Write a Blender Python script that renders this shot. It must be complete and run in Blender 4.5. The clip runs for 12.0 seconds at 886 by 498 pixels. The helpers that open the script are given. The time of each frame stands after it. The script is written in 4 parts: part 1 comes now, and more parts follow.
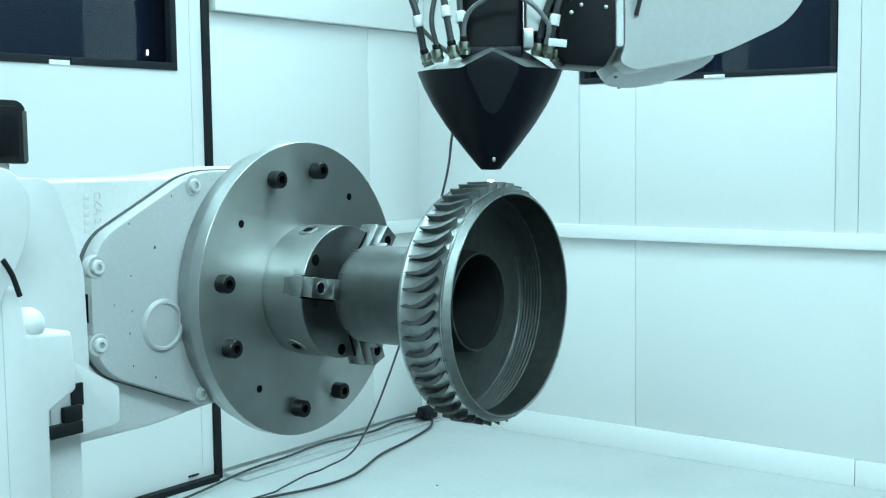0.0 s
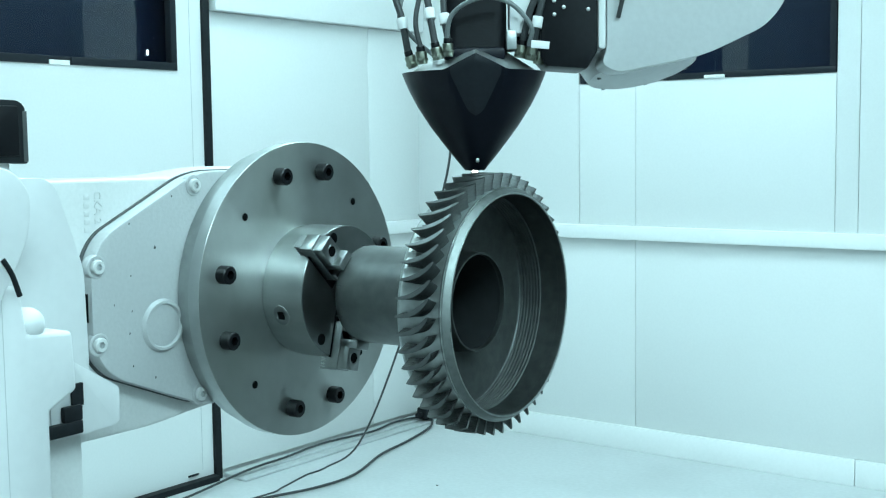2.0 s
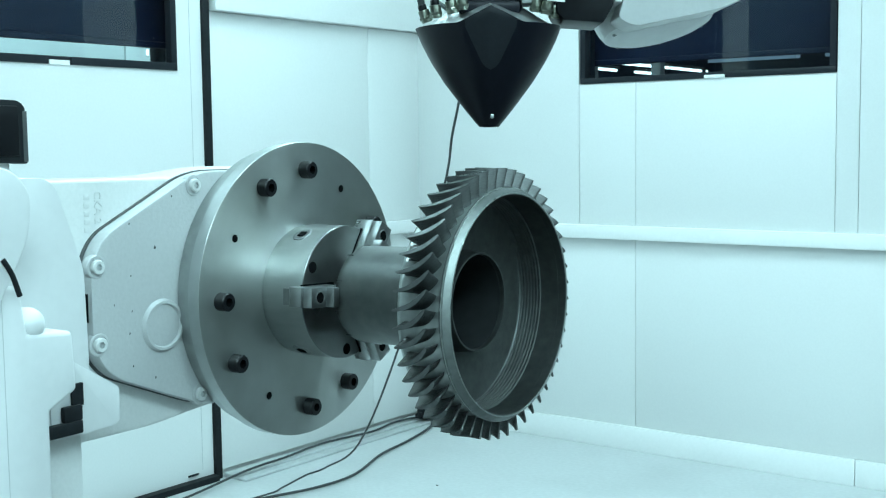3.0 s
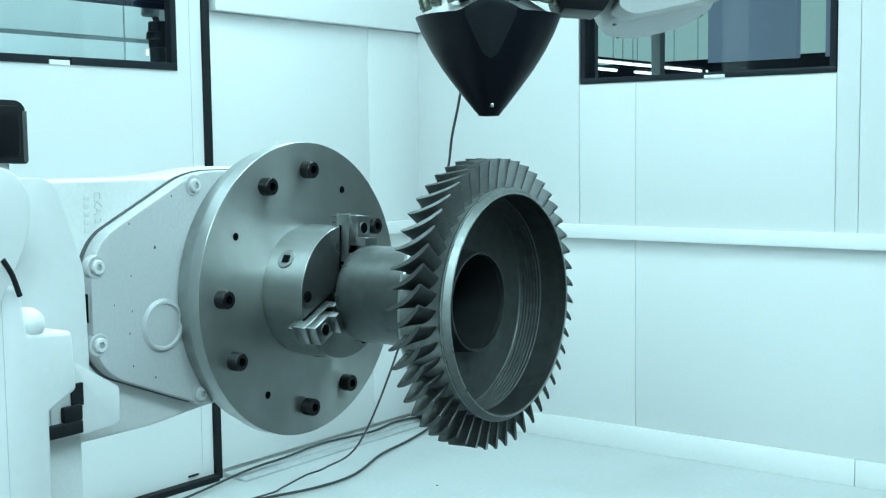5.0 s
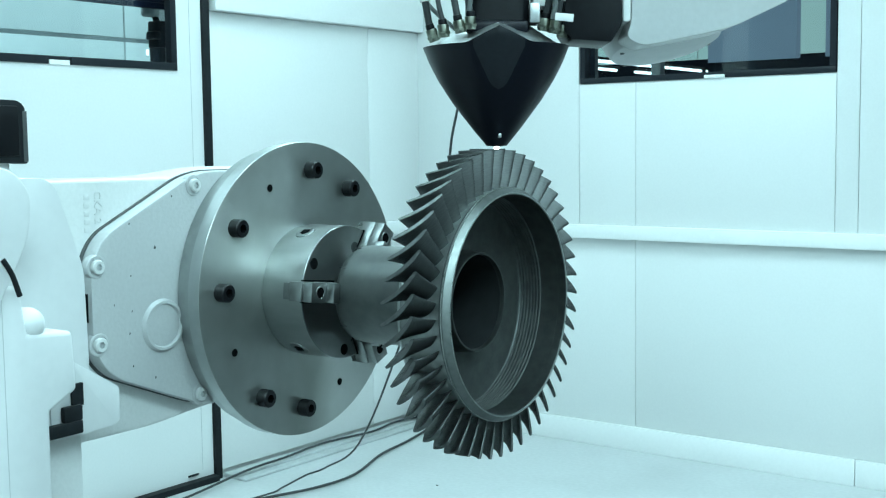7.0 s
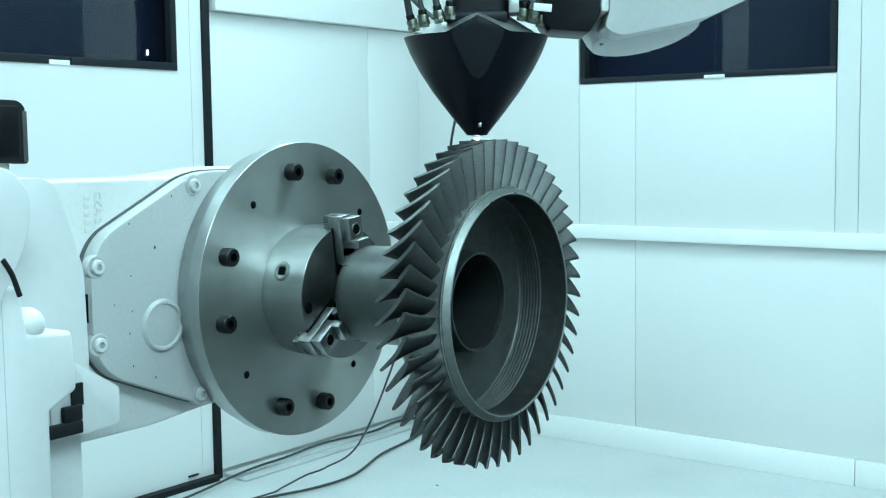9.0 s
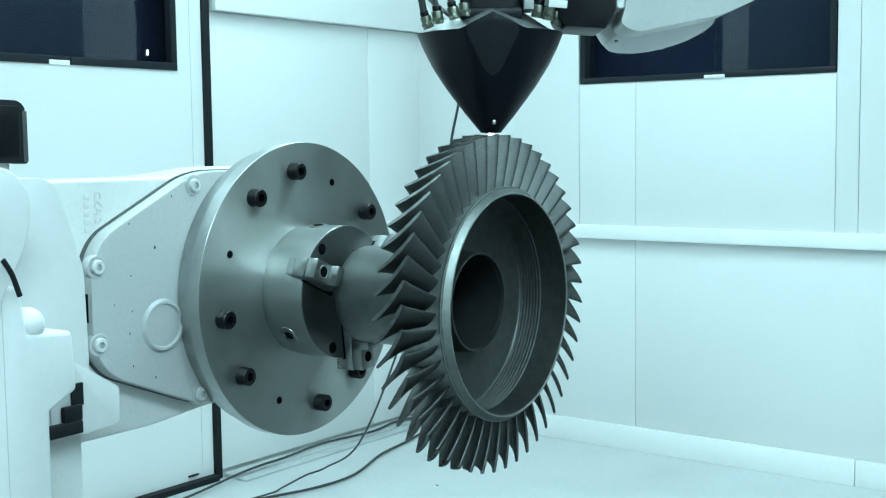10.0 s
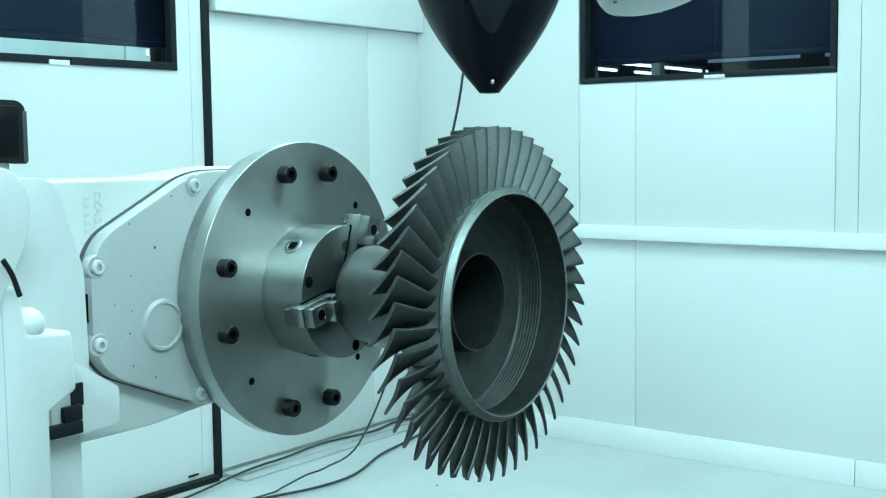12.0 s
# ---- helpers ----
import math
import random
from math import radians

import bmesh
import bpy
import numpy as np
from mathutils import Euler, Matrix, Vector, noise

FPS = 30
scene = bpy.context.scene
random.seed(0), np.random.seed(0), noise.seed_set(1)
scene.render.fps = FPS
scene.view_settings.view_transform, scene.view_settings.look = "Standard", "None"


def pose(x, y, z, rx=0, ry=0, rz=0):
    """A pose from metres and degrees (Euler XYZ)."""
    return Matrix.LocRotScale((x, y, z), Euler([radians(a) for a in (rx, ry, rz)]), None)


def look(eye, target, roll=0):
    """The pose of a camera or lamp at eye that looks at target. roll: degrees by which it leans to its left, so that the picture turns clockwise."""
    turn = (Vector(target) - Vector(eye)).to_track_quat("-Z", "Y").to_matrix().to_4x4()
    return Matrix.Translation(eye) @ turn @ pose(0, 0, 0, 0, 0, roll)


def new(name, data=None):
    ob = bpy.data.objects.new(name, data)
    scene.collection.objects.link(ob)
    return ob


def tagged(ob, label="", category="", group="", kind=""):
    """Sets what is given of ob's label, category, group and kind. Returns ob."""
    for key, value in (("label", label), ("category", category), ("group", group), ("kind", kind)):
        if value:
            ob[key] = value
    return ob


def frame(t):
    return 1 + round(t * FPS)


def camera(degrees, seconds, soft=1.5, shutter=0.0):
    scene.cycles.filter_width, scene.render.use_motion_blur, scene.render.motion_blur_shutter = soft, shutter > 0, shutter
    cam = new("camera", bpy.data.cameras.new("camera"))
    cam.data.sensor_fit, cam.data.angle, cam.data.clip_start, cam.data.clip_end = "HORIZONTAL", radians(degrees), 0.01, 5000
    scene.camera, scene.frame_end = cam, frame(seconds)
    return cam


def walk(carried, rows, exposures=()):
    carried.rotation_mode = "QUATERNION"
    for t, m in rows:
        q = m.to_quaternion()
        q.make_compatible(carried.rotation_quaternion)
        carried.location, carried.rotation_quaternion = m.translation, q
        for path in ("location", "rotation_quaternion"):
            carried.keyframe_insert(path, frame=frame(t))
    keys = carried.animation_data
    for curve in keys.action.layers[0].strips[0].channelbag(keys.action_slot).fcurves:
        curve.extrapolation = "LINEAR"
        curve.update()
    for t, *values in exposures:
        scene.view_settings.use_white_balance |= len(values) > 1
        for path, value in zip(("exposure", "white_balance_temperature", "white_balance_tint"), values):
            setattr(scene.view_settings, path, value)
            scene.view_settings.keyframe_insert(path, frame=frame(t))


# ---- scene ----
cam = camera(41.0, 12.0, soft=1.2)
EYE = (0.0, 0.0, 1.2187)
AIM = (-0.6023, 0.7935, 1.1316)
walk(cam, [(0.0, look(EYE, AIM, -0.74)), (12.0, look(EYE, AIM, -0.74))],
     exposures=[(0.0, 0.0, 6500, 10), (10.9, 0.0, 6500, 10), (11.1, 0.0, 6500, 5), (12.0, 0.0, 6500, 3)])

# ---------------------------------------------------------------- light
world = bpy.data.worlds.new("cell_world")
scene.world = world
world.use_nodes = True
world.node_tree.nodes["Background"].inputs[0].default_value = (0.10, 0.14, 0.16, 1)
world.node_tree.nodes["Background"].inputs[1].default_value = 0.3

LIGHT = (0.60, 0.94, 1.02)
ROOM_X0, ROOM_X1, ROOM_Y0, ROOM_Y1, ROOM_H = -3.27, 2.2, -2.2, 4.14, 2.9
LAMPS = [(-2.3, 2.9, 25), (-1.0, 2.3, 23), (-1.15, 1.3, 24), (0.7, -0.5, 70), (1.3, 0.8, 47), (-2.3, 0.5, 14), (1.0, 2.8, 27)]


def ceiling_lamp(x, y, watts):
    data = bpy.data.lights.new("ceiling_lamp", "AREA")
    data.shape, data.size, data.size_y = "RECTANGLE", 1.15, 0.55
    data.energy, data.color = watts, LIGHT
    ob = new("ceiling_lamp", data)
    ob.matrix_world = pose(x, y, ROOM_H - 0.075)
    return ob


for lx, ly, lw in LAMPS:
    ceiling_lamp(lx, ly, lw)


# ---------------------------------------------------------------- materials
def material(name, color, rough=0.5, metal=0.0, grain=40.0, vary=0.12, bump=0.1, stain=4.0,
             stain_mix=0.0, stain_color=(0.1, 0.1, 0.1), coat=0.0, stretch=(1, 1, 1), spec=0.5, edge=1.0):
    m = bpy.data.materials.new(name)
    m.use_nodes = True
    nt = m.node_tree
    b = nt.nodes["Principled BSDF"]
    b.inputs["Metallic"].default_value = metal
    b.inputs["Coat Weight"].default_value = coat
    b.inputs["Specular IOR Level"].default_value = spec
    b.inputs["Specular Tint"].default_value = (edge, edge, edge, 1)
    tc = nt.nodes.new("ShaderNodeTexCoord")
    mp = nt.nodes.new("ShaderNodeMapping")
    mp.inputs["Scale"].default_value = stretch
    nt.links.new(tc.outputs["Object"], mp.inputs["Vector"])
    fine = nt.nodes.new("ShaderNodeTexNoise")
    fine.inputs["Scale"].default_value = grain
    fine.inputs["Detail"].default_value = 6
    nt.links.new(mp.outputs[0], fine.inputs["Vector"])
    wide = nt.nodes.new("ShaderNodeTexNoise")
    wide.inputs["Scale"].default_value = stain
    wide.inputs["Detail"].default_value = 3
    nt.links.new(tc.outputs["Object"], wide.inputs["Vector"])
    ramp = nt.nodes.new("ShaderNodeMapRange")
    ramp.inputs["From Min"].default_value, ramp.inputs["From Max"].default_value = 0.3, 0.7
    ramp.inputs["To Min"].default_value, ramp.inputs["To Max"].default_value = 1 - vary, 1 + vary
    nt.links.new(fine.outputs["Fac"], ramp.inputs["Value"])
    mul = nt.nodes.new("ShaderNodeMix")
    mul.data_type, mul.blend_type = "RGBA", "MULTIPLY"
    mul.inputs["Factor"].default_value = 1.0
    mul.inputs[6].default_value = (*color, 1)
    nt.links.new(ramp.outputs[0], mul.inputs[7])
    spot = nt.nodes.new("ShaderNodeMapRange")
    spot.inputs["From Min"].default_value, spot.inputs["From Max"].default_value = 0.45, 0.75
    spot.inputs["To Max"].default_value = stain_mix
    nt.links.new(wide.outputs["Fac"], spot.inputs["Value"])
    mix = nt.nodes.new("ShaderNodeMix")
    mix.data_type = "RGBA"
    nt.links.new(spot.outputs[0], mix.inputs["Factor"])
    nt.links.new(mul.outputs[2], mix.inputs[6])
    mix.inputs[7].default_value = (*stain_color, 1)
    nt.links.new(mix.outputs[2], b.inputs["Base Color"])
    rr = nt.nodes.new("ShaderNodeMapRange")
    rr.inputs["To Min"].default_value, rr.inputs["To Max"].default_value = max(rough - 0.08, 0.02), rough + 0.08
    nt.links.new(wide.outputs["Fac"], rr.inputs["Value"])
    nt.links.new(rr.outputs[0], b.inputs["Roughness"])
    if bump:
        bp = nt.nodes.new("ShaderNodeBump")
        bp.inputs["Strength"].default_value, bp.inputs["Distance"].default_value = bump, 0.002
        nt.links.new(fine.outputs["Fac"], bp.inputs["Height"])
        nt.links.new(bp.outputs[0], b.inputs["Normal"])
    return m


def turned(m, scale, strength, distance=0.0004):
    """Adds concentric tool marks round the local x axis."""
    nt = m.node_tree
    b = nt.nodes["Principled BSDF"]
    tc = nt.nodes.new("ShaderNodeTexCoord")
    wave = nt.nodes.new("ShaderNodeTexWave")
    wave.wave_type, wave.rings_direction = "RINGS", "X"
    wave.inputs["Scale"].default_value = scale
    wave.inputs["Distortion"].default_value = 0.6
    wave.inputs["Detail"].default_value = 3
    nt.links.new(tc.outputs["Object"], wave.inputs["Vector"])
    bp = nt.nodes.new("ShaderNodeBump")
    bp.inputs["Strength"].default_value, bp.inputs["Distance"].default_value = strength, distance
    nt.links.new(wave.outputs["Fac"], bp.inputs["Height"])
    for link in list(b.inputs["Normal"].links):
        nt.links.new(link.from_socket, bp.inputs["Normal"])
    nt.links.new(bp.outputs[0], b.inputs["Normal"])
    return m


def lathe_grain(m, amount):
    """Stretches the gloss across the turning marks round the local x axis."""
    nt = m.node_tree
    b = nt.nodes["Principled BSDF"]
    tangent = nt.nodes.new("ShaderNodeTangent")
    tangent.direction_type, tangent.axis = "RADIAL", "X"
    nt.links.new(tangent.outputs[0], b.inputs["Tangent"])
    b.inputs["Anisotropic"].default_value = amount
    b.inputs["Anisotropic Rotation"].default_value = 0.25
    return m


def glow(name, color, strength):
    m = bpy.data.materials.new(name)
    m.use_nodes = True
    b = m.node_tree.nodes["Principled BSDF"]
    b.inputs["Base Color"].default_value = (*color, 1)
    b.inputs["Emission Color"].default_value = (*color, 1)
    b.inputs["Emission Strength"].default_value = strength
    return m


WALL = material("white_panel_paint", (0.70, 0.71, 0.70), 0.45, grain=120, vary=0.015, bump=0.03, stain=1.5, stain_mix=0.06, stain_color=(0.69, 0.70, 0.695))
TRIM = material("white_trim_paint", (0.80, 0.81, 0.80), 0.4, grain=90, vary=0.015, bump=0.03, stain=2, stain_mix=0.05, stain_color=(0.74, 0.75, 0.74))
# for walls out of view, dark only to cut bounce and reflections
UNSEEN_DARK = material("unseen_dark_wall", (0.10, 0.107, 0.11), 0.6, vary=0.05, stain=1.0, stain_mix=0.3, stain_color=(0.12, 0.13, 0.13))
CEIL = material("ceiling_paint", (0.80, 0.80, 0.79), 0.7, vary=0.02)
# floor out of view, dark only to keep bounce off the lower blades
FLOOR_DARK = material("unseen_dark_floor", (0.06, 0.065, 0.067), 0.55, grain=60, vary=0.12, bump=0.08, stain=2.0, stain_mix=0.3, stain_color=(0.04, 0.044, 0.046))
FLOOR = material("grey_coated_floor", (0.54, 0.557, 0.557), 0.38, grain=60, vary=0.05, bump=0.05, stain=2.2, stain_mix=0.25, stain_color=(0.35, 0.365, 0.365))
DUCT = material("grey_floor_duct", (0.46, 0.48, 0.48), 0.5, vary=0.08)
RUBBER = material("black_rubber", (0.010, 0.012, 0.014), 0.6, grain=80, vary=0.2, spec=0.2)
FRAME = material("black_window_frame", (0.014, 0.017, 0.022), 0.45, vary=0.1, spec=0.2)
CAST = material("white_cast_paint", (0.62, 0.63, 0.62), 0.42, grain=160, vary=0.03, bump=0.25, stain=9, stain_mix=0.12, stain_color=(0.48, 0.50, 0.50), coat=0.1)
COVER = material("white_cover_paint", (0.46, 0.47, 0.47), 0.42, grain=170, vary=0.03, bump=0.25, stain=11, stain_mix=0.15, stain_color=(0.42, 0.44, 0.44), coat=0.1)
PALE = material("pale_plastic", (0.64, 0.65, 0.65), 0.5, grain=60, vary=0.02, bump=0.05)
STEEL = turned(material("turned_steel", (0.52, 0.54, 0.525), 0.44, 1.0, grain=14, vary=0.10, bump=0.05, stain=5, stain_mix=0.5, stain_color=(0.36, 0.385, 0.335)), 190, 0.15)
STEEL_EDGE = material("ground_steel_edge", (0.42, 0.44, 0.435), 0.5, 1.0, grain=30, vary=0.08, bump=0.05)
CHUCK = material("ground_chuck_steel", (0.44, 0.46, 0.455), 0.34, 1.0, grain=60, vary=0.08, bump=0.05, stain=14, stain_mix=0.25, stain_color=(0.21, 0.225, 0.225), stretch=(0.2, 1, 1))
CHUCK_FACE = turned(material("chuck_face_steel", (0.24, 0.252, 0.25), 0.34, 1.0, grain=30, vary=0.1, bump=0.05, stain=16, stain_mix=0.4, stain_color=(0.26, 0.28, 0.28)), 260, 0.2)
JAW = material("hardened_jaw_steel", (0.30, 0.315, 0.312), 0.36, 1.0, grain=50, vary=0.12, bump=0.1, stain=30, stain_mix=0.4, stain_color=(0.13, 0.14, 0.14))
BOLT = material("black_oxide_bolt", (0.003, 0.0035, 0.005), 0.38, 0.0, grain=90, vary=0.25, bump=0.1, spec=0.35)
# near-black colour stands in for the shade inside sockets, slots and holes
HOLE_SHADE = material("socket_shade", (0.003, 0.0035, 0.004), 0.8, vary=0.2, spec=0.05)
DRUM = turned(material("printed_drum_steel", (0.135, 0.144, 0.141), 0.50, 1.0, grain=70, vary=0.14, bump=0.15, stain=12, stain_mix=0.35, stain_color=(0.075, 0.08, 0.079), edge=0.5), 300, 0.25)
TUBE = material("tube_steel", (0.125, 0.134, 0.131), 0.48, 1.0, grain=50, vary=0.12, bump=0.08, stain=10, stain_mix=0.35, stain_color=(0.08, 0.088, 0.085))
DRUM_OUT = material("scraped_drum_surface", (0.48, 0.51, 0.50), 0.42, 1.0, grain=90, vary=0.14, bump=0.15, stain=25, stain_mix=0.35, stain_color=(0.30, 0.325, 0.315))
# lighter than the shell, so the facet's reflection sits in the colour
FACET = material("lightened_front_facet", (0.011, 0.014, 0.018), 0.5, grain=150, vary=0.12, bump=0.04, spec=0.3)
RIM = material("machined_rim", (0.29, 0.312, 0.302), 0.5, 1.0, grain=120, vary=0.12, bump=0.15, stain=30, stain_mix=0.3, stain_color=(0.16, 0.175, 0.17))
# brighter metal puts the rim's edge highlights into the colour
RIM_EDGE = material("rim_edge_highlight", (0.55, 0.58, 0.565), 0.30, 1.0, grain=160, vary=0.2, bump=0.1, stain=60, stain_mix=0.5, stain_color=(0.45, 0.48, 0.47))
BLADE = material("printed_blade_steel", (0.165, 0.174, 0.173), 0.48, 1.0, grain=420, vary=0.18, bump=0.35, stain=35, stain_mix=0.3, stain_color=(0.10, 0.106, 0.105), edge=0.15, stretch=(0.25, 0.25, 3))
HEAD = material("black_anodised_shell", (0.0030, 0.0040, 0.0085), 0.40, 0.0, grain=150, vary=0.15, bump=0.04, spec=0.22)
BLACK = material("black_machined_block", (0.005, 0.006, 0.008), 0.45, 0.0, grain=120, vary=0.2, bump=0.08, spec=0.25)
ALU = material("bright_aluminium", (0.50, 0.52, 0.52), 0.42, 1.0, grain=60, vary=0.08, bump=0.05)
BRASS = material("nickel_connector", (0.28, 0.30, 0.25), 0.32, 1.0, grain=90, vary=0.15)
TAG = material("white_label_sleeve", (0.82, 0.83, 0.82), 0.6, vary=0.03)
CABLE = material("dark_cable_jacket", (0.035, 0.04, 0.042), 0.5, grain=120, vary=0.2)
GREY_CABLE = material("grey_hose", (0.16, 0.18, 0.18), 0.4, vary=0.1)
ROBOT = material("white_robot_paint", (0.52, 0.535, 0.535), 0.36, grain=140, vary=0.03, bump=0.12, stain=10, stain_mix=0.2, stain_color=(0.42, 0.44, 0.44), coat=0.15)
INK = material("dark_ink", (0.05, 0.055, 0.055), 0.6, vary=0.1)
HOT = glow("white_hot_metal", (1.0, 1.0, 0.92), 14.0)
LAMP_FACE = glow("lamp_diffuser", LIGHT, 3.0)
# for unseen walls left pale to bounce light onto wheel and positioner
BOUNCE_WALL = material("unseen_bounce_wall", (0.60, 0.61, 0.605), 0.6, vary=0.03, stain=1.0, stain_mix=0.2, stain_color=(0.52, 0.53, 0.53))
# near-black colour puts the shade of the deep bore into the steel
BORE_SHADE = material("shaded_bore_steel", (0.014, 0.016, 0.017), 0.6, 0.0, grain=60, vary=0.2, bump=0.1, spec=0.2)
FLANGE = material("grey_flange_steel", (0.36, 0.38, 0.374), 0.5, 1.0, grain=40, vary=0.1, bump=0.05)
# navy of the unlit hall, for the added screens and lower hall walls
UNLIT_HALL = material("unlit_hall_navy", (0.010, 0.014, 0.034), 0.55, grain=50, vary=0.08, bump=0.03, spec=0.2)
BOOTH = material("pale_booth_paint", (0.60, 0.63, 0.61), 0.5, grain=40, vary=0.03, stain=2.5, stain_mix=0.25, stain_color=(0.50, 0.54, 0.53))
# emission puts the hall's light into its walls
HALL_GLOW = glow("glowing_hall_backdrop", (0.34, 0.56, 0.55), 1.0)
HALL_BLUE_GLOW = glow("glowing_blue_grey_partition", (0.17, 0.27, 0.36), 0.75)
HALL_TUBE = glow("hall_tube_light", (0.75, 0.97, 1.0), 4.0)
STATUS = glow("status_light", (0.85, 0.95, 1.0), 1.2)

lathe_grain(STEEL, 0.7)
lathe_grain(CHUCK_FACE, 0.5)
# lighter than the arm paint, to stand in for light from below
WRIST = material("lifted_wrist_white", (0.84, 0.85, 0.85), 0.5, grain=60, vary=0.03, bump=0.05, stain=12, stain_mix=0.2, stain_color=(0.70, 0.72, 0.72))

GLASS = bpy.data.materials.new("window_glass")
GLASS.use_nodes = True
gb = GLASS.node_tree.nodes["Principled BSDF"]
gb.inputs["Transmission Weight"].default_value = 1.0
gb.inputs["Roughness"].default_value = 0.01
gb.inputs["IOR"].default_value = 1.45
gb.inputs["Base Color"].default_value = (0.58, 0.68, 0.70, 1)


# ---------------------------------------------------------------- mesh helpers
def finish(bm, angle=35, smooth=True):
    bmesh.ops.remove_doubles(bm, verts=bm.verts, dist=1e-6)
    bmesh.ops.recalc_face_normals(bm, faces=bm.faces)
    me = bpy.data.meshes.new("mesh")
    flat = []
    for f in bm.faces:
        f.smooth = smooth
        if smooth:
            near = max((g.calc_area() for e in f.edges for g in e.link_faces if g is not f and e.calc_face_angle(0) < radians(angle + 0.5)), default=0)
            if near < 0.25 * f.calc_area():
                flat.append(f)
    for f in flat:
        f.smooth = False
    bm.to_mesh(me)
    bm.free()
    if smooth:
        me.set_sharp_from_angle(angle=radians(angle))
    return me


def part(name, bm, mat, parent=None, label="", at=None, angle=35):
    me = bm if isinstance(bm, bpy.types.Mesh) else finish(bm, angle)
    mats = mat if isinstance(mat, (list, tuple)) else [mat]
    if not me.materials:
        for k in mats:
            me.materials.append(k)
    me.name = name
    ob = new(name, me)
    if parent is not None:
        ob.parent = parent
    if at is not None:
        ob.matrix_basis = at
    return tagged(ob, label) if label else ob


def group_of(name, at, label, category, group="", kind=""):
    ob = new(name)
    ob.empty_display_size = 0.05
    ob.matrix_basis = at
    return tagged(ob, label, category, group, kind)


def box(bm, x0, x1, y0, y1, z0, z1, bevel=0.0, seg=2):
    geo = bmesh.ops.create_cube(bm, size=1.0)
    vs = geo["verts"]
    for v in vs:
        v.co = Vector((x0 + (v.co.x + 0.5) * (x1 - x0), y0 + (v.co.y + 0.5) * (y1 - y0), z0 + (v.co.z + 0.5) * (z1 - z0)))
    if bevel:
        es = {e for v in vs for e in v.link_edges}
        bmesh.ops.bevel(bm, geom=list(es), offset=bevel, segments=seg, affect="EDGES", profile=0.5)
    return bm


def boxes(*args, bevel=0.0):
    bm = bmesh.new()
    for a in args:
        box(bm, *a, bevel=bevel)
    return bm


def lathe(profile, n=96, axis="x", closed=False, mat_of=None, cap=True):
    """Turns (along, radius) pairs round the local axis."""
    bm = bmesh.new()
    rings = []
    for d, r in profile:
        ring = []
        for i in range(n):
            a = 2 * math.pi * i / n
            c, s = r * math.cos(a), r * math.sin(a)
            ring.append(bm.verts.new((d, c, s) if axis == "x" else (c, s, d)))
        rings.append(ring)
    pairs = list(zip(rings, rings[1:])) + ([(rings[-1], rings[0])] if closed else [])
    for k, (p, q) in enumerate(pairs):
        for i in range(n):
            f = bm.faces.new((p[i], p[(i + 1) % n], q[(i + 1) % n], q[i]))
            if mat_of:
                f.material_index = mat_of(k)
    if cap and not closed:
        for ring, k in ((rings[0], 0), (rings[-1], len(pairs) - 1)):
            if profile[0 if ring is rings[0] else -1][1] > 1e-5:
                f = bm.faces.new(ring)
                if mat_of:
                    f.material_index = mat_of(k)
    return bm


def prism(points, x0, x1, bevel=0.004, seg=3, plane="yz"):
    """A polygon in the plane across the first axis, carried from x0 to x1."""
    bm = bmesh.new()

    def at(k, p):
        return (k, p[0], p[1]) if plane == "yz" else (p[0], k, p[1])
    a = [bm.verts.new(at(x0, p)) for p in points]
    b = [bm.verts.new(at(x1, p)) for p in points]
    bm.faces.new(a)
    bm.faces.new(b)
    n = len(points)
    for i in range(n):
        bm.faces.new((a[i], a[(i + 1) % n], b[(i + 1) % n], b[i]))
    bmesh.ops.recalc_face_normals(bm, faces=bm.faces)
    if bevel:
        bmesh.ops.bevel(bm, geom=list(bm.edges), offset=bevel, segments=seg, affect="EDGES", profile=0.5, clamp_overlap=True)
    return bm


def smooth_path(points, steps=8):
    """Catmull-Rom through the points."""
    p = [Vector(q) for q in points]
    p = [2 * p[0] - p[1]] + p + [2 * p[-1] - p[-2]]
    out = []
    for i in range(1, len(p) - 2):
        for k in range(steps):
            t = k / steps
            out.append(0.5 * (2 * p[i] + (p[i + 1] - p[i - 1]) * t + (2 * p[i - 1] - 5 * p[i] + 4 * p[i + 1] - p[i + 2]) * t * t
                              + (3 * p[i] - p[i - 1] - 3 * p[i + 1] + p[i + 2]) * t ** 3))
    out.append(p[-2])
    return out


def sweep(points, r, n=10, steps=8):
    pts = smooth_path(points, steps)
    bm = bmesh.new()
    prev, rings = None, []
    for i, q in enumerate(pts):
        d = (pts[min(i + 1, len(pts) - 1)] - pts[max(i - 1, 0)]).normalized()
        s = d.cross(Vector((0.31, 0.2, 0.93))) if prev is None else prev - d * prev.dot(d)
        s.normalize()
        prev = s
        t = d.cross(s)
        rings.append([bm.verts.new(q + r * (math.cos(2 * math.pi * k / n) * s + math.sin(2 * math.pi * k / n) * t)) for k in range(n)])
    for p, q in zip(rings, rings[1:]):
        for k in range(n):
            bm.faces.new((p[k], p[(k + 1) % n], q[(k + 1) % n], q[k]))
    bm.faces.new(rings[0])
    bm.faces.new(rings[-1])
    return bm


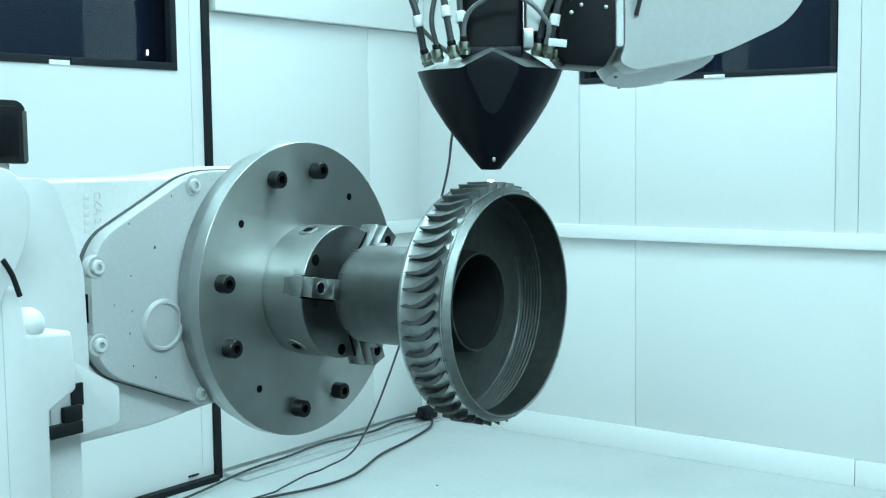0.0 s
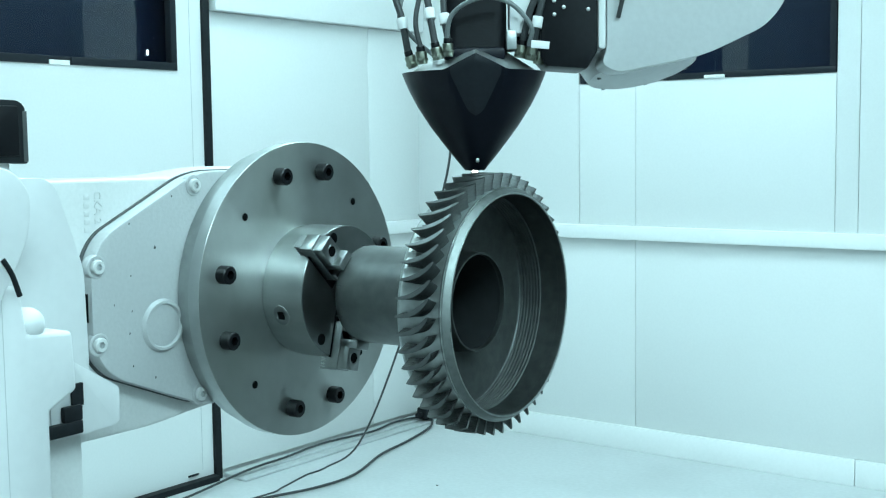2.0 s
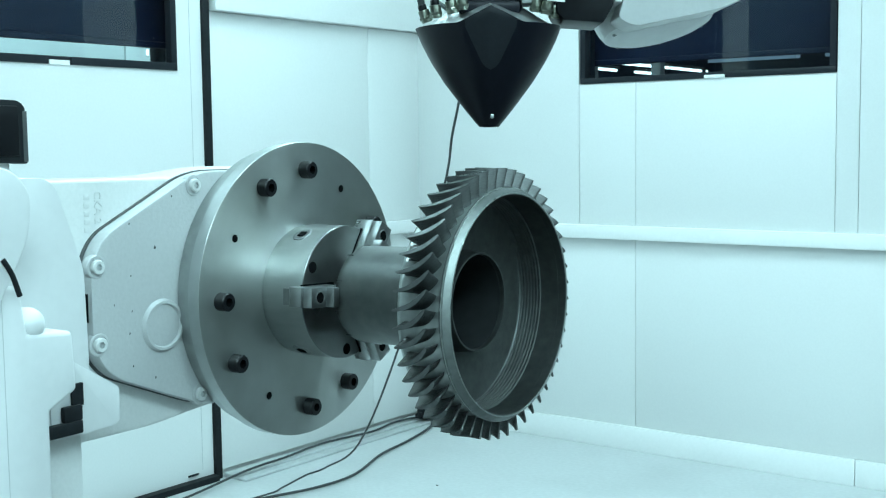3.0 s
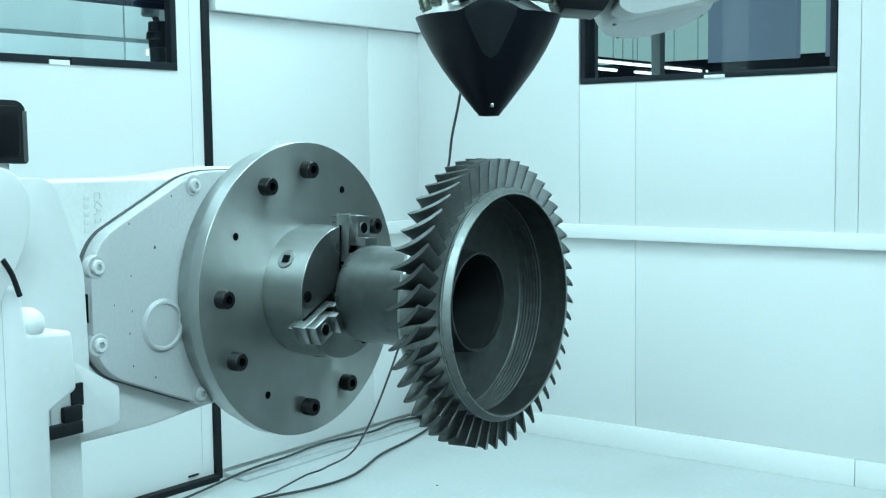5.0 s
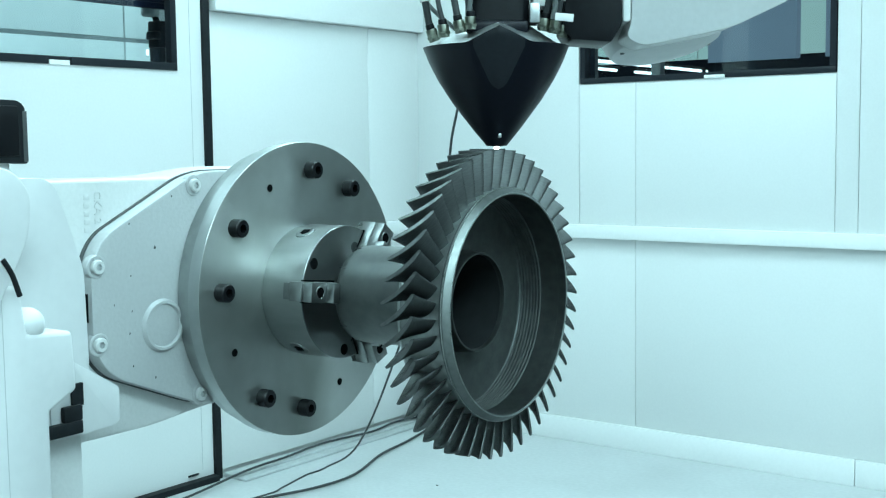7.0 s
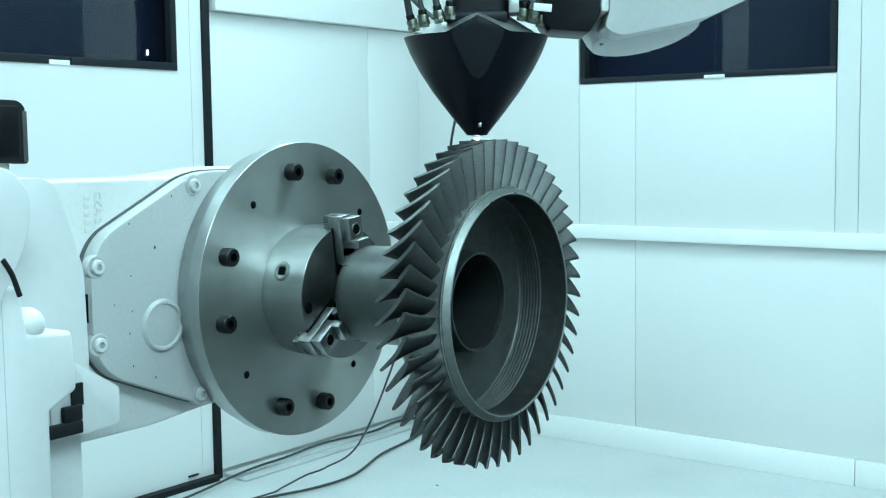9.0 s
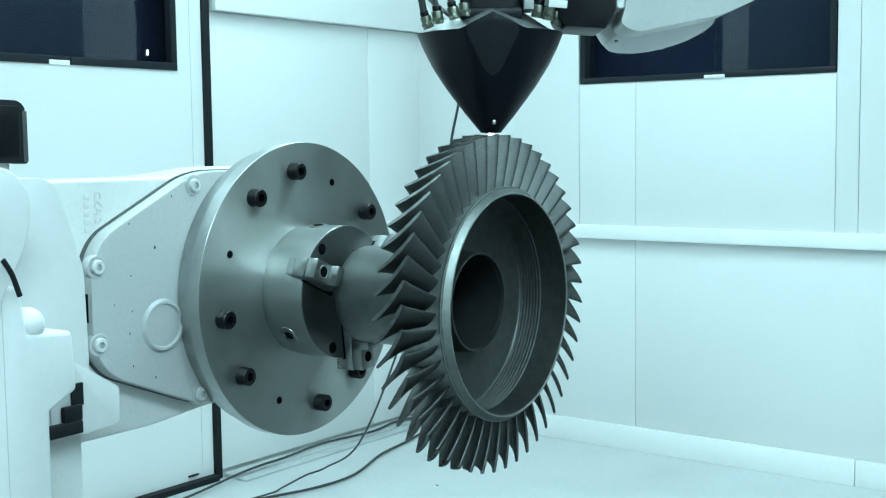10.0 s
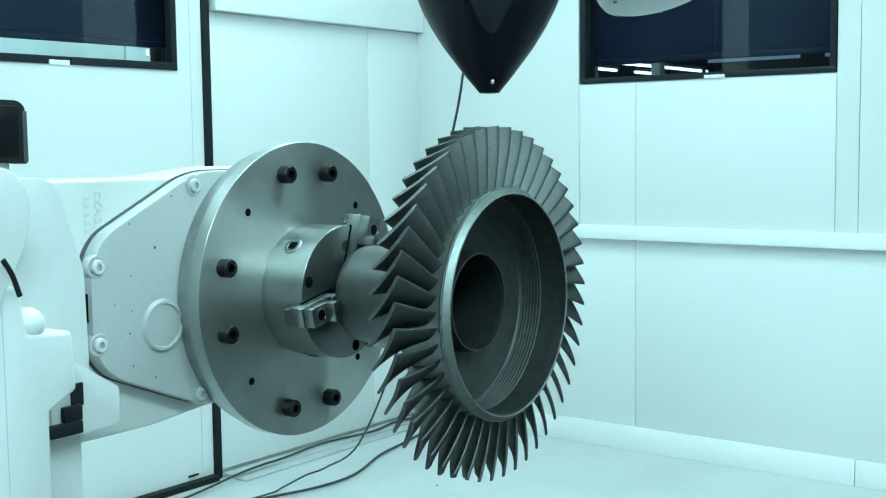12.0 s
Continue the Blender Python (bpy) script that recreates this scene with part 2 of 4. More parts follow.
def rod(p, q, r, n=20, bevel=0.0):
    """A cylinder from p to q."""
    p, q = Vector(p), Vector(q)
    bm = bmesh.new()
    length = (q - p).length
    geo = bmesh.ops.create_cone(bm, cap_ends=True, segments=n, radius1=r, radius2=r, depth=length)
    if bevel:
        es = [e for e in bm.edges if abs(abs(e.verts[0].co.z) - length / 2) < 1e-6 and abs(e.verts[0].co.z - e.verts[1].co.z) < 1e-6]
        bmesh.ops.bevel(bm, geom=es, offset=bevel, segments=2, affect="EDGES", profile=0.5)
    m = Matrix.Translation((p + q) / 2) @ (q - p).to_track_quat("Z", "Y").to_matrix().to_4x4()
    bmesh.ops.transform(bm, matrix=m, verts=bm.verts)
    return bm


def socket_screw(x, y, z, r, h, n=28):
    """A cap screw whose head points along +x from the point, with a hexagonal socket."""
    e = 0.12 * r
    rr = 0.52 * r
    prof = [(x, r), (x + h - e, r), (x + h, r - e), (x + h, rr), (x + h - 0.55 * h, rr), (x + h - 0.56 * h, 0.0)]
    bm = bmesh.new()
    rings = []
    for k, (d, rad) in enumerate(prof):
        ring = []
        for i in range(n):
            a = 2 * math.pi * i / n
            q = rad
            if k in (3, 4):
                q = rad * math.cos(math.pi / 6) / math.cos((a % (math.pi / 3)) - math.pi / 6)
            knurl = 1.0 + (0.018 * (1 if i % 2 else -1) if k < 2 else 0)
            ring.append(bm.verts.new((d, y + q * knurl * math.cos(a), z + q * knurl * math.sin(a))))
        rings.append(ring)
    for k, (p, q) in enumerate(zip(rings, rings[1:])):
        for i in range(n):
            f = bm.faces.new((p[i], p[(i + 1) % n], q[(i + 1) % n], q[i]))
            f.material_index = 1 if k >= 3 else 0
    bm.faces.new(rings[0])
    return bm


# ---------------------------------------------------------------- the cell
def structure(name, bm, mat, label, category):
    ob = part(name, bm, mat, None, label, angle=30)
    return tagged(ob, "", category, "", "structure")


# unseen floor zone added dark to shade the wheel from below
structure("floor_front", boxes((-1.1, ROOM_X1, ROOM_Y0, 2.9, -0.12, 0.0)), FLOOR_DARK,
          "plain unseen floor before the cell, dark grey to cut bounce light", "floor")
structure("floor", boxes((ROOM_X0 - 0.3, -1.1, ROOM_Y0, ROOM_Y1 + 0.3, -0.12, 0.0), (-1.1, ROOM_X1, 2.9, ROOM_Y1 + 0.3, -0.12, 0.0)), FLOOR,
          "smooth light grey coated floor of the robot cell", "floor")
structure("ceiling", boxes((ROOM_X0 - 0.3, ROOM_X1 + 0.1, ROOM_Y0 - 0.1, ROOM_Y1 + 0.3, ROOM_H, ROOM_H + 0.1)), CEIL,
          "plain white ceiling of the robot cell", "ceiling")
# unseen walls: dark ones hold back light, pale ones bounce it
structure("wall_east", boxes((ROOM_X1, ROOM_X1 + 0.1, 1.8, ROOM_Y1 + 0.3, 0, ROOM_H)), UNSEEN_DARK,
          "plain unseen side wall, dark grey to cut bounce light", "wall")
structure("wall_east_front", boxes((ROOM_X1, ROOM_X1 + 0.1, ROOM_Y0 - 0.1, 1.8, 0, ROOM_H)), BOUNCE_WALL,
          "plain side wall behind the camera, pale to bounce light", "wall")
structure("wall_south_dark", boxes((ROOM_X0 - 0.3, -0.3, ROOM_Y0 - 0.1, ROOM_Y0, 0, ROOM_H)), UNSEEN_DARK,
          "plain unseen rear wall, dark grey to cut bounce light", "wall")
structure("wall_south", boxes((-0.3, ROOM_X1, ROOM_Y0 - 0.1, ROOM_Y0, 0, ROOM_H)), BOUNCE_WALL,
          "plain rear wall behind the camera, pale to bounce light", "wall")

WIN_N = (-2.44, -1.417, 1.455, 2.25)
north = structure("wall_north", boxes(
    (ROOM_X0 - 0.12, WIN_N[0], 4.16, 4.24, 0, ROOM_H), (WIN_N[1], ROOM_X1, 4.16, 4.24, 0, ROOM_H),
    (WIN_N[0], WIN_N[1], 4.16, 4.24, 0, WIN_N[2]), (WIN_N[0], WIN_N[1], 4.16, 4.24, WIN_N[3], ROOM_H)),
    WALL, "white steel panel wall with a horizontal rail and a dark window", "wall")
JOINT = 0.0022


def panel(x0, x1, z0, z1, parent, mat=WALL):
    return part("panel", boxes((x0 + JOINT / 2, x1 - JOINT / 2, 4.14, 4.16, z0, z1), bevel=0.0012), mat, parent)


# unseen panels past x = -0.95 are darkened to keep bounce off the wheel
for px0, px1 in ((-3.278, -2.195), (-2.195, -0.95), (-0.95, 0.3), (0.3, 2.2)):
    panel(px0, px1, 0.096, 0.842, north, WALL if px0 < -1 else UNSEEN_DARK)
panel(-3.278, -2.449, 0.894, ROOM_H, north)
panel(-2.449, -2.195, 0.894, 1.455, north)
panel(-2.195, -1.414, 0.894, 1.455, north)
panel(-2.449, -1.414, 2.25, ROOM_H, north)
panel(-1.414, -1.333, 0.894, ROOM_H, north)
# same darkening on the unseen upper panels
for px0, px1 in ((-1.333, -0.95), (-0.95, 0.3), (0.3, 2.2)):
    panel(px0, px1, 0.894, ROOM_H, north, WALL if px0 < -1 else UNSEEN_DARK)
part("rail", boxes((-3.268, 2.2, 4.105, 4.158, 0.842, 0.895), bevel=0.003), TRIM, north, "white horizontal wall rail")
for px0, px1 in ((-3.268, -1.3275), (-1.3245, 0.4), (0.403, 2.2)):
    part("skirting", boxes((px0, px1, 4.130, 4.158, 0.0, 0.0955), bevel=0.002), TRIM, north, "white steel skirting strip")


def window_n():
    x0, x1, z0, z1 = WIN_N
    win = structure("window_1", boxes((x0, x1, 4.180, 4.186, z0, z1)), GLASS, "dark tinted cell window in a black frame", "window")
    win.visible_shadow = False
    t = 0.022
    part("frame", boxes((x0, x1, 4.134, 4.179, z0, z0 + t), (x0, x1, 4.134, 4.179, z1 - t, z1),
                        (x0, x0 + t, 4.134, 4.179, z0 + t, z1 - t), (x1 - t, x1, 4.134, 4.179, z0 + t, z1 - t), bevel=0.002), FRAME, win, "black window frame")
    part("reveal", boxes((x0 + 0.0005, x0 + 0.005, 4.188, 4.245, z0 + 0.005, z1 - 0.005), (x1 - 0.005, x1 - 0.0005, 4.188, 4.245, z0 + 0.005, z1 - 0.005),
                         (x0 + 0.0005, x1 - 0.0005, 4.188, 4.245, z0 + 0.0005, z0 + 0.0049), (x0 + 0.0005, x1 - 0.0005, 4.188, 4.245, z1 - 0.0049, z1 - 0.0005)), FRAME, win, "black lining of the window opening")
    part("drain_cap", boxes((-1.908, -1.826, 4.131, 4.150, z0 - 0.001, z0 + 0.012), bevel=0.002), TRIM, win, "white clip over the frame")
    return win


window_n()

# the door side: x = -3.27
WIN_W = (1.0, 2.782, 1.492, 2.15)
west = structure("wall_west", boxes((-3.39, -3.29, 2.93, 4.14, 0, ROOM_H), (-3.39, -3.29, ROOM_Y0, 0.55, 0, ROOM_H),
                                    (-3.39, -3.29, 0.55, 2.93, 2.3, ROOM_H)),
                 WALL, "white steel panel wall beside the sliding door", "wall")
for py0, py1 in ((2.932, 3.805), (3.805, 4.1425)):
    part("panel", boxes((-3.29, -3.27, py0 + JOINT / 2, py1 - JOINT / 2, 0.03, 0.842), bevel=0.0012), WALL, west)
    part("panel", boxes((-3.29, -3.27, py0 + JOINT / 2, py1 - JOINT / 2, 0.895, 1.71), bevel=0.0012), WALL, west)
# unseen panel, dark so the north window reflects less
part("panel", boxes((-3.29, -3.27, ROOM_Y0, 0.55, 0.0, ROOM_H), bevel=0.0012), UNSEEN_DARK, west, "unseen side panel, dark grey to dim the window reflection")
part("rail", boxes((-3.289, -3.235, 2.934, 4.104, 0.842, 0.895), bevel=0.003), TRIM, west, "white horizontal wall rail")
part("head_rail", boxes((-3.289, -3.232, 2.934, 4.139, 1.712, 2.2), bevel=0.004), TRIM, west, "white box rail over the panels")
part("panel", boxes((-3.289, -3.27, 2.934, 4.139, 2.2, ROOM_H)), WALL, west)

door = structure("door_1", boxes((-3.33, -3.275, 0.56, WIN_W[0], 0.02, 2.3), (-3.33, -3.275, WIN_W[1], 2.9, 0.02, 2.3),
                                 (-3.33, -3.275, WIN_W[0], WIN_W[1], 0.02, WIN_W[2]), (-3.33, -3.275, WIN_W[0], WIN_W[1], WIN_W[3], 2.3)),
                 WALL, "closed white cell door with a dark window and black seals", "door")
part("joint", boxes((-3.2755, -3.2742, 2.8445, 2.8462, 0.05, 2.29)), DUCT, door)
part("floor_bolt", boxes((-3.2755, -3.268, 2.775, 2.822, 0.036, 0.042), bevel=0.001), RUBBER, door, "small black floor bolt")
part("seal", boxes((-3.30, -3.262, 2.898, 2.930, 0.0, 2.29), bevel=0.002), RUBBER, door, "black rubber door seal")
part("bottom_seal", boxes((-3.33, -3.240, 0.56, 2.897, 0.0, 0.022), bevel=0.002), RUBBER, door, "black rubber threshold seal")


def window_w():
    y0, y1, z0, z1 = WIN_W
    t = 0.026
    win = part("window", boxes((-3.306, -3.300, y0, y1, z0, z1)), GLASS, door, "dark tinted door window")
    win.visible_shadow = False
    part("frame", boxes((-3.299, -3.268, y0, 2.262, z0, z0 + t), (-3.299, -3.268, 2.346, y1, z0, z0 + t), (-3.299, -3.272, 2.262, 2.346, z0 + 0.016, z0 + t),
                        (-3.299, -3.268, y0, y1, z1 - t, z1), (-3.299, -3.268, y0, y0 + t, z0 + t, z1 - t),
                        (-3.299, -3.268, y1 - t, y1, z0 + t, z1 - t), bevel=0.002), FRAME, win, "black window frame")
    part("clip", boxes((-3.276, -3.2715, 2.266, 2.342, z0 - 0.002, z0 + 0.014), bevel=0.001), TRIM, win, "white clip over the frame")


window_w()


# the hall outside the windows: a far wall and a blue-grey partition that glow to look lit, and a pale booth
structure("hall_floor", boxes((-14.0, 3.0, 4.45, 22.0, -0.12, -0.002), (-6.0, ROOM_X0 - 0.31, -1.5, 4.44, -0.12, -0.002)), DUCT, "plain grey floor of the hall", "floor")
structure("hall_ceiling", boxes((-14.0, 3.0, 4.5, 22.0, 7.5, 7.6), (-6.0, -3.7, -1.5, 4.49, 3.6, 3.7)), FRAME, "dark ceiling of the hall", "ceiling")
structure("backdrop_1", boxes((-14.0, -2.0, 21.9, 22.0, 2.84, 7.5), (-14.1, -14.0, 4.5, 22.0, 2.84, 7.5)), HALL_GLOW, "pale far wall of the factory hall, glowing as if lit", "backdrop")
structure("backdrop_2", boxes((-2.93, -2.41, 6.4, 6.46, 1.67, 3.6), (-2.25, 1.5, 6.4, 6.46, 1.67, 3.6)), HALL_BLUE_GLOW, "blue-grey partition in the factory hall, glowing as if lit", "backdrop")
# darkness of the unlit hall painted as navy lower walls
structure("wall_hall", boxes((-14.0, -2.0, 21.9, 22.0, 0.0, 2.84), (-14.1, -14.0, 4.5, 22.0, 0.0, 2.84), (-2.93, 1.5, 6.4, 6.46, 0.0, 1.67)), UNLIT_HALL,
          "navy lower wall added to look like the unlit hall", "wall")
booth = structure("wall_booth", boxes((-5.66, -5.53, -1.5, 6.3, 0.0, 3.6)), BOOTH, "pale panelled wall of the neighbouring booth", "wall")
for y0, y1 in ((1.9, 3.12), (3.125, 4.298), (4.308, 5.5)):
    part("panel", boxes((-5.53, -5.50, y0, y1, 0.05, 1.822), bevel=0.003), BOOTH, booth)
    part("panel", boxes((-5.53, -5.50, y0, y1, 1.845, 3.4), bevel=0.003), BOOTH, booth)
part("rail", boxes((-5.515, -5.505, 1.9, 5.5, 1.823, 1.844)), GREY_CABLE, booth, "grey rail between the booth panels")

# added fill lamp, out of view, brightens the booth wall
data = bpy.data.lights.new("booth_fill_lamp", "AREA")
data.shape, data.size, data.size_y, data.energy, data.color = "RECTANGLE", 1.6, 0.3, 84, LIGHT
new("booth_fill_lamp", data).matrix_world = look((-3.80, 3.9, 2.95), (-5.5, 3.9, 1.9))
booth_fill_housing = group_of("booth_fill_housing", look((-3.78, 3.9, 2.96), (-5.5, 3.9, 1.9)), "added long lamp housing, out of view, for the booth fill light", "lamp")
part("housing", boxes((-0.82, 0.82, -0.17, 0.17, 0.012, 0.06), bevel=0.004), TRIM, booth_fill_housing)
for hx in (-0.7, 0.7):
    part("hanger", rod((hx, 0.0, 0.05), (hx, 0.52, 0.40), 0.006, 8), FRAME, booth_fill_housing)

# added spot, out of view, only to brighten the pale post
data = bpy.data.lights.new("post_fill_lamp", "SPOT")
data.energy, data.spot_size, data.spot_blend, data.shadow_soft_size, data.color = 150, radians(24), 0.4, 0.03, LIGHT
new("post_fill_lamp", data).matrix_world = look((-4.1, 2.6, 3.2), (-3.6, 3.0, 1.66))
spot = group_of("fill_spot", look((-4.1, 2.6, 3.2), (-3.6, 3.0, 1.66)), "added small black spot, out of view, brightening the hall post", "lamp")
part("can", lathe([(-0.01, 0.045), (0.10, 0.045), (0.12, 0.03), (0.12, 0.0)], 28, axis="z", cap=False), FRAME, spot)
part("stem", rod((0, 0, 0.11), (-0.06, -0.02, 0.42), 0.008, 10), FRAME, spot)

# equipment just outside the door window
hall_post = part("hall_post", boxes((-3.64, -3.58, 2.996, 3.060, 0.0, 3.6), bevel=0.004), TRIM, None, "pale steel post outside the door window")
tagged(hall_post, "", "post")
valve = group_of("valve_unit", pose(-3.6, 2.96, 0), "dark valve unit on a stand beside the post", "valve unit")
part("stand", boxes((-0.02, 0.02, -0.014, 0.030, 0.0, 1.60), bevel=0.003), FRAME, valve)
part("body", boxes((-0.03, 0.03, -0.012, 0.032, 1.60, 1.70), (-0.02, 0.035, -0.030, 0.0, 1.63, 1.66), bevel=0.005), FRAME, valve, "dark valve body")
part("cup", lathe([(1.715, 0.0), (1.715, 0.028), (1.722, 0.034), (1.79, 0.034), (1.80, 0.02), (1.80, 0.0)], 28, axis="z"), ALU, valve, "bright metal cup", at=pose(0, -0.022, 0))
part("neck", rod((0, 0.01, 1.69), (0, 0.0, 1.72), 0.012, 14), FRAME, valve)
status = part("indicator", boxes((-3.2995, -3.296, 2.672, 2.680, 1.541, 1.560), bevel=0.001), STATUS, door, "small lit white indicator on the door glass")


def hall_lamp(x, y0, y1, z):
    lamp = group_of("tube_lamp", pose(x, (y0 + y1) / 2, z), "lit tube lamp hanging in the factory hall", "lamp", "tube lamps in the hall")
    half = (y1 - y0) / 2
    part("tube", rod((0, -half, 0), (0, half, 0), 0.022, 12), HALL_TUBE, lamp, "glowing white tube")
    part("tray", boxes((-0.05, 0.05, -half - 0.04, half + 0.04, 0.026, 0.06), bevel=0.006), FRAME, lamp)
    for k in (-1, 1):
        part("hanger", rod((0, k * half * 0.8, 0.05), (0, k * half * 0.8, 7.5 - z), 0.005, 8), FRAME, lamp)


for ty0, ty1 in ((14.6, 15.95), (16.0, 17.3), (17.4, 18.5), (18.75, 19.8)):
    hall_lamp(-8.6, ty0, ty1, 2.4)
for ty0, ty1 in ((16.2, 17.25), (17.9, 18.6)):
    hall_lamp(-9.5, ty0, ty1, 2.4)
for px, py, pw in ((-3.65, 6.35, 0.014), (-3.22, 6.35, 0.03)):
    post = part("hall_column", boxes((px - pw, px + pw, py - 0.03, py + 0.03, 0.0, 3.6), bevel=0.003), TRIM, None, "slim pale column in the factory hall")
    tagged(post, "", "column", "hall columns")

# added navy screens that slide up in rails to imitate hall lights coming on
SHUT_W, SHUT_N = (-3.42, 1.9, 1.48), (-1.93, 4.30, 1.44)


def hall_light_screen(at, half, turned_y, label):
    top = group_of("hall_light_screen", pose(*at, 0, 0, 90 if turned_y else 0), label, "blackout panel", "blackout panels")
    part("sheet", boxes((-half, half, -0.008, 0.008, 0.022, 0.80), bevel=0.002), UNLIT_HALL, top)
    part("bottom_bar", boxes((-half, half, -0.012, 0.012, 0.0, 0.021), bevel=0.003), UNLIT_HALL, top)
    return top


shut_w = hall_light_screen(SHUT_W, 1.05, True, "added navy screen sliding up at the door window to imitate hall lights")
shut_n = hall_light_screen(SHUT_N, 0.72, False, "added navy screen sliding up at the wall window to imitate hall lights")
for name, x0, x1, y0, y1 in (("guide_rail", -3.44, -3.40, 0.80, 0.848), ("guide_rail", -3.44, -3.40, 2.952, 2.985),
                             ("guide_rail", -2.70, -2.652, 4.28, 4.32), ("guide_rail", -1.208, -1.16, 4.28, 4.32)):
    tagged(part(name, boxes((x0, x1, y0, y1, 0.0, 2.9), bevel=0.002), FRAME, None, "added dark upright guide rail for the sliding screen"), "", "guide rail", "guide rails")


def lamp_panel(x, y):
    lamp = group_of("lamp_panel", pose(x, y, ROOM_H), "white recessed led panel on the ceiling", "lamp", "ceiling panels")
    part("frame", boxes((-0.63, 0.63, -0.33, -0.29, -0.06, 0), (-0.63, 0.63, 0.29, 0.33, -0.06, 0),
                        (-0.63, -0.59, -0.29, 0.29, -0.06, 0), (0.59, 0.63, -0.29, 0.29, -0.06, 0), bevel=0.003), TRIM, lamp)
    part("diffuser", boxes((-0.588, 0.588, -0.288, 0.288, -0.055, -0.03)), LAMP_FACE, lamp, "glowing white diffuser")


for lx, ly, lw in LAMPS:
    lamp_panel(lx, ly)

# floor duct, and cables on the floor
duct = part("cable_duct", boxes((-3.268, -3.20, 2.94, 4.12, 0.0, 0.018), (-3.198, -3.15, 2.94, 4.12, 0.0, 0.010), bevel=0.003), DUCT, None,
            "flat grey cable duct on the floor along the wall")
tagged(duct, "", "cable duct")
plug = part("cable_coupler", boxes((-3.21, -3.15, 4.02, 4.10, 0.019, 0.07), (-3.19, -3.17, 3.98, 4.02, 0.03, 0.055), bevel=0.008), RUBBER, None,
            "black plastic cable coupler on the floor duct")
tagged(plug, "", "coupler")


def cable(points, r, label, mat=CABLE):
    ob = part("cable", sweep(points, r), mat, None, label)
    return tagged(ob, "", "cable", "loose cables")


cable([(-3.19, 4.06, 0.028), (-3.23, 3.90, 0.026), (-3.20, 3.70, 0.027), (-3.235, 3.45, 0.027), (-3.20, 3.20, 0.03), (-3.19, 2.98, 0.028), (-3.16, 2.7, 0.012), (-3.1, 2.3, 0.009)], 0.0045,
      "dark cable lying along the floor duct")
cable([(-3.17, 4.07, 0.03), (-3.10, 3.98, 0.009), (-3.02, 3.72, 0.009), (-2.975, 3.50, 0.009), (-2.87, 3.22, 0.009), (-2.87, 3.02, 0.009), (-2.93, 2.82, 0.009), (-3.02, 2.5, 0.009)], 0.0050,
      "dark cable lying loose on the grey floor")
cable([(-1.45, 2.38, 2.89), (-1.745, 2.43, 1.551), (-1.795, 2.445, 1.347), (-1.833, 2.46, 1.244), (-1.92, 2.53, 1.09), (-2.22, 2.70, 0.62), (-2.56, 2.90, 0.24), (-2.86, 3.06, 0.075), (-2.96, 3.06, 0.03), (-2.97, 2.95, 0.010), (-2.955, 2.85, 0.009), (-3.0, 2.5, 0.009)], 0.0034,
      "thin dark cable hanging down to the floor")

for sx, sy in ((-2.55, 3.30), (-1.9, 3.4)):
    chip = part("metal_chip", boxes((sx, sx + 0.007, sy, sy + 0.004, 0.0, 0.003), bevel=0.0008), INK, None, "tiny dark metal chip on the floor")
    tagged(chip, "", "chip", "metal chips")

# ---------------------------------------------------------------- the positioner
AXIS = (-1.2723, 1.3241, 1.0)
YAW = 2.574
BASE = pose(*AXIS, 0, 0, YAW)


def rounded(points, r, seg=4):
    """The polygon with its corners rounded."""
    out = []
    n = len(points)
    for i in range(n):
        p, a, b = Vector(points[i]), Vector(points[i - 1]), Vector(points[(i + 1) % n])
        u, v = (a - p), (b - p)
        k = min(r, 0.45 * u.length, 0.45 * v.length)
        s, e = p + u.normalized() * k, p + v.normalized() * k
        for j in range(seg + 1):
            t = j / seg
            q = s * (1 - t) ** 2 + p * 2 * t * (1 - t) + e * t * t
            out.append((q.x, q.y))
    return out


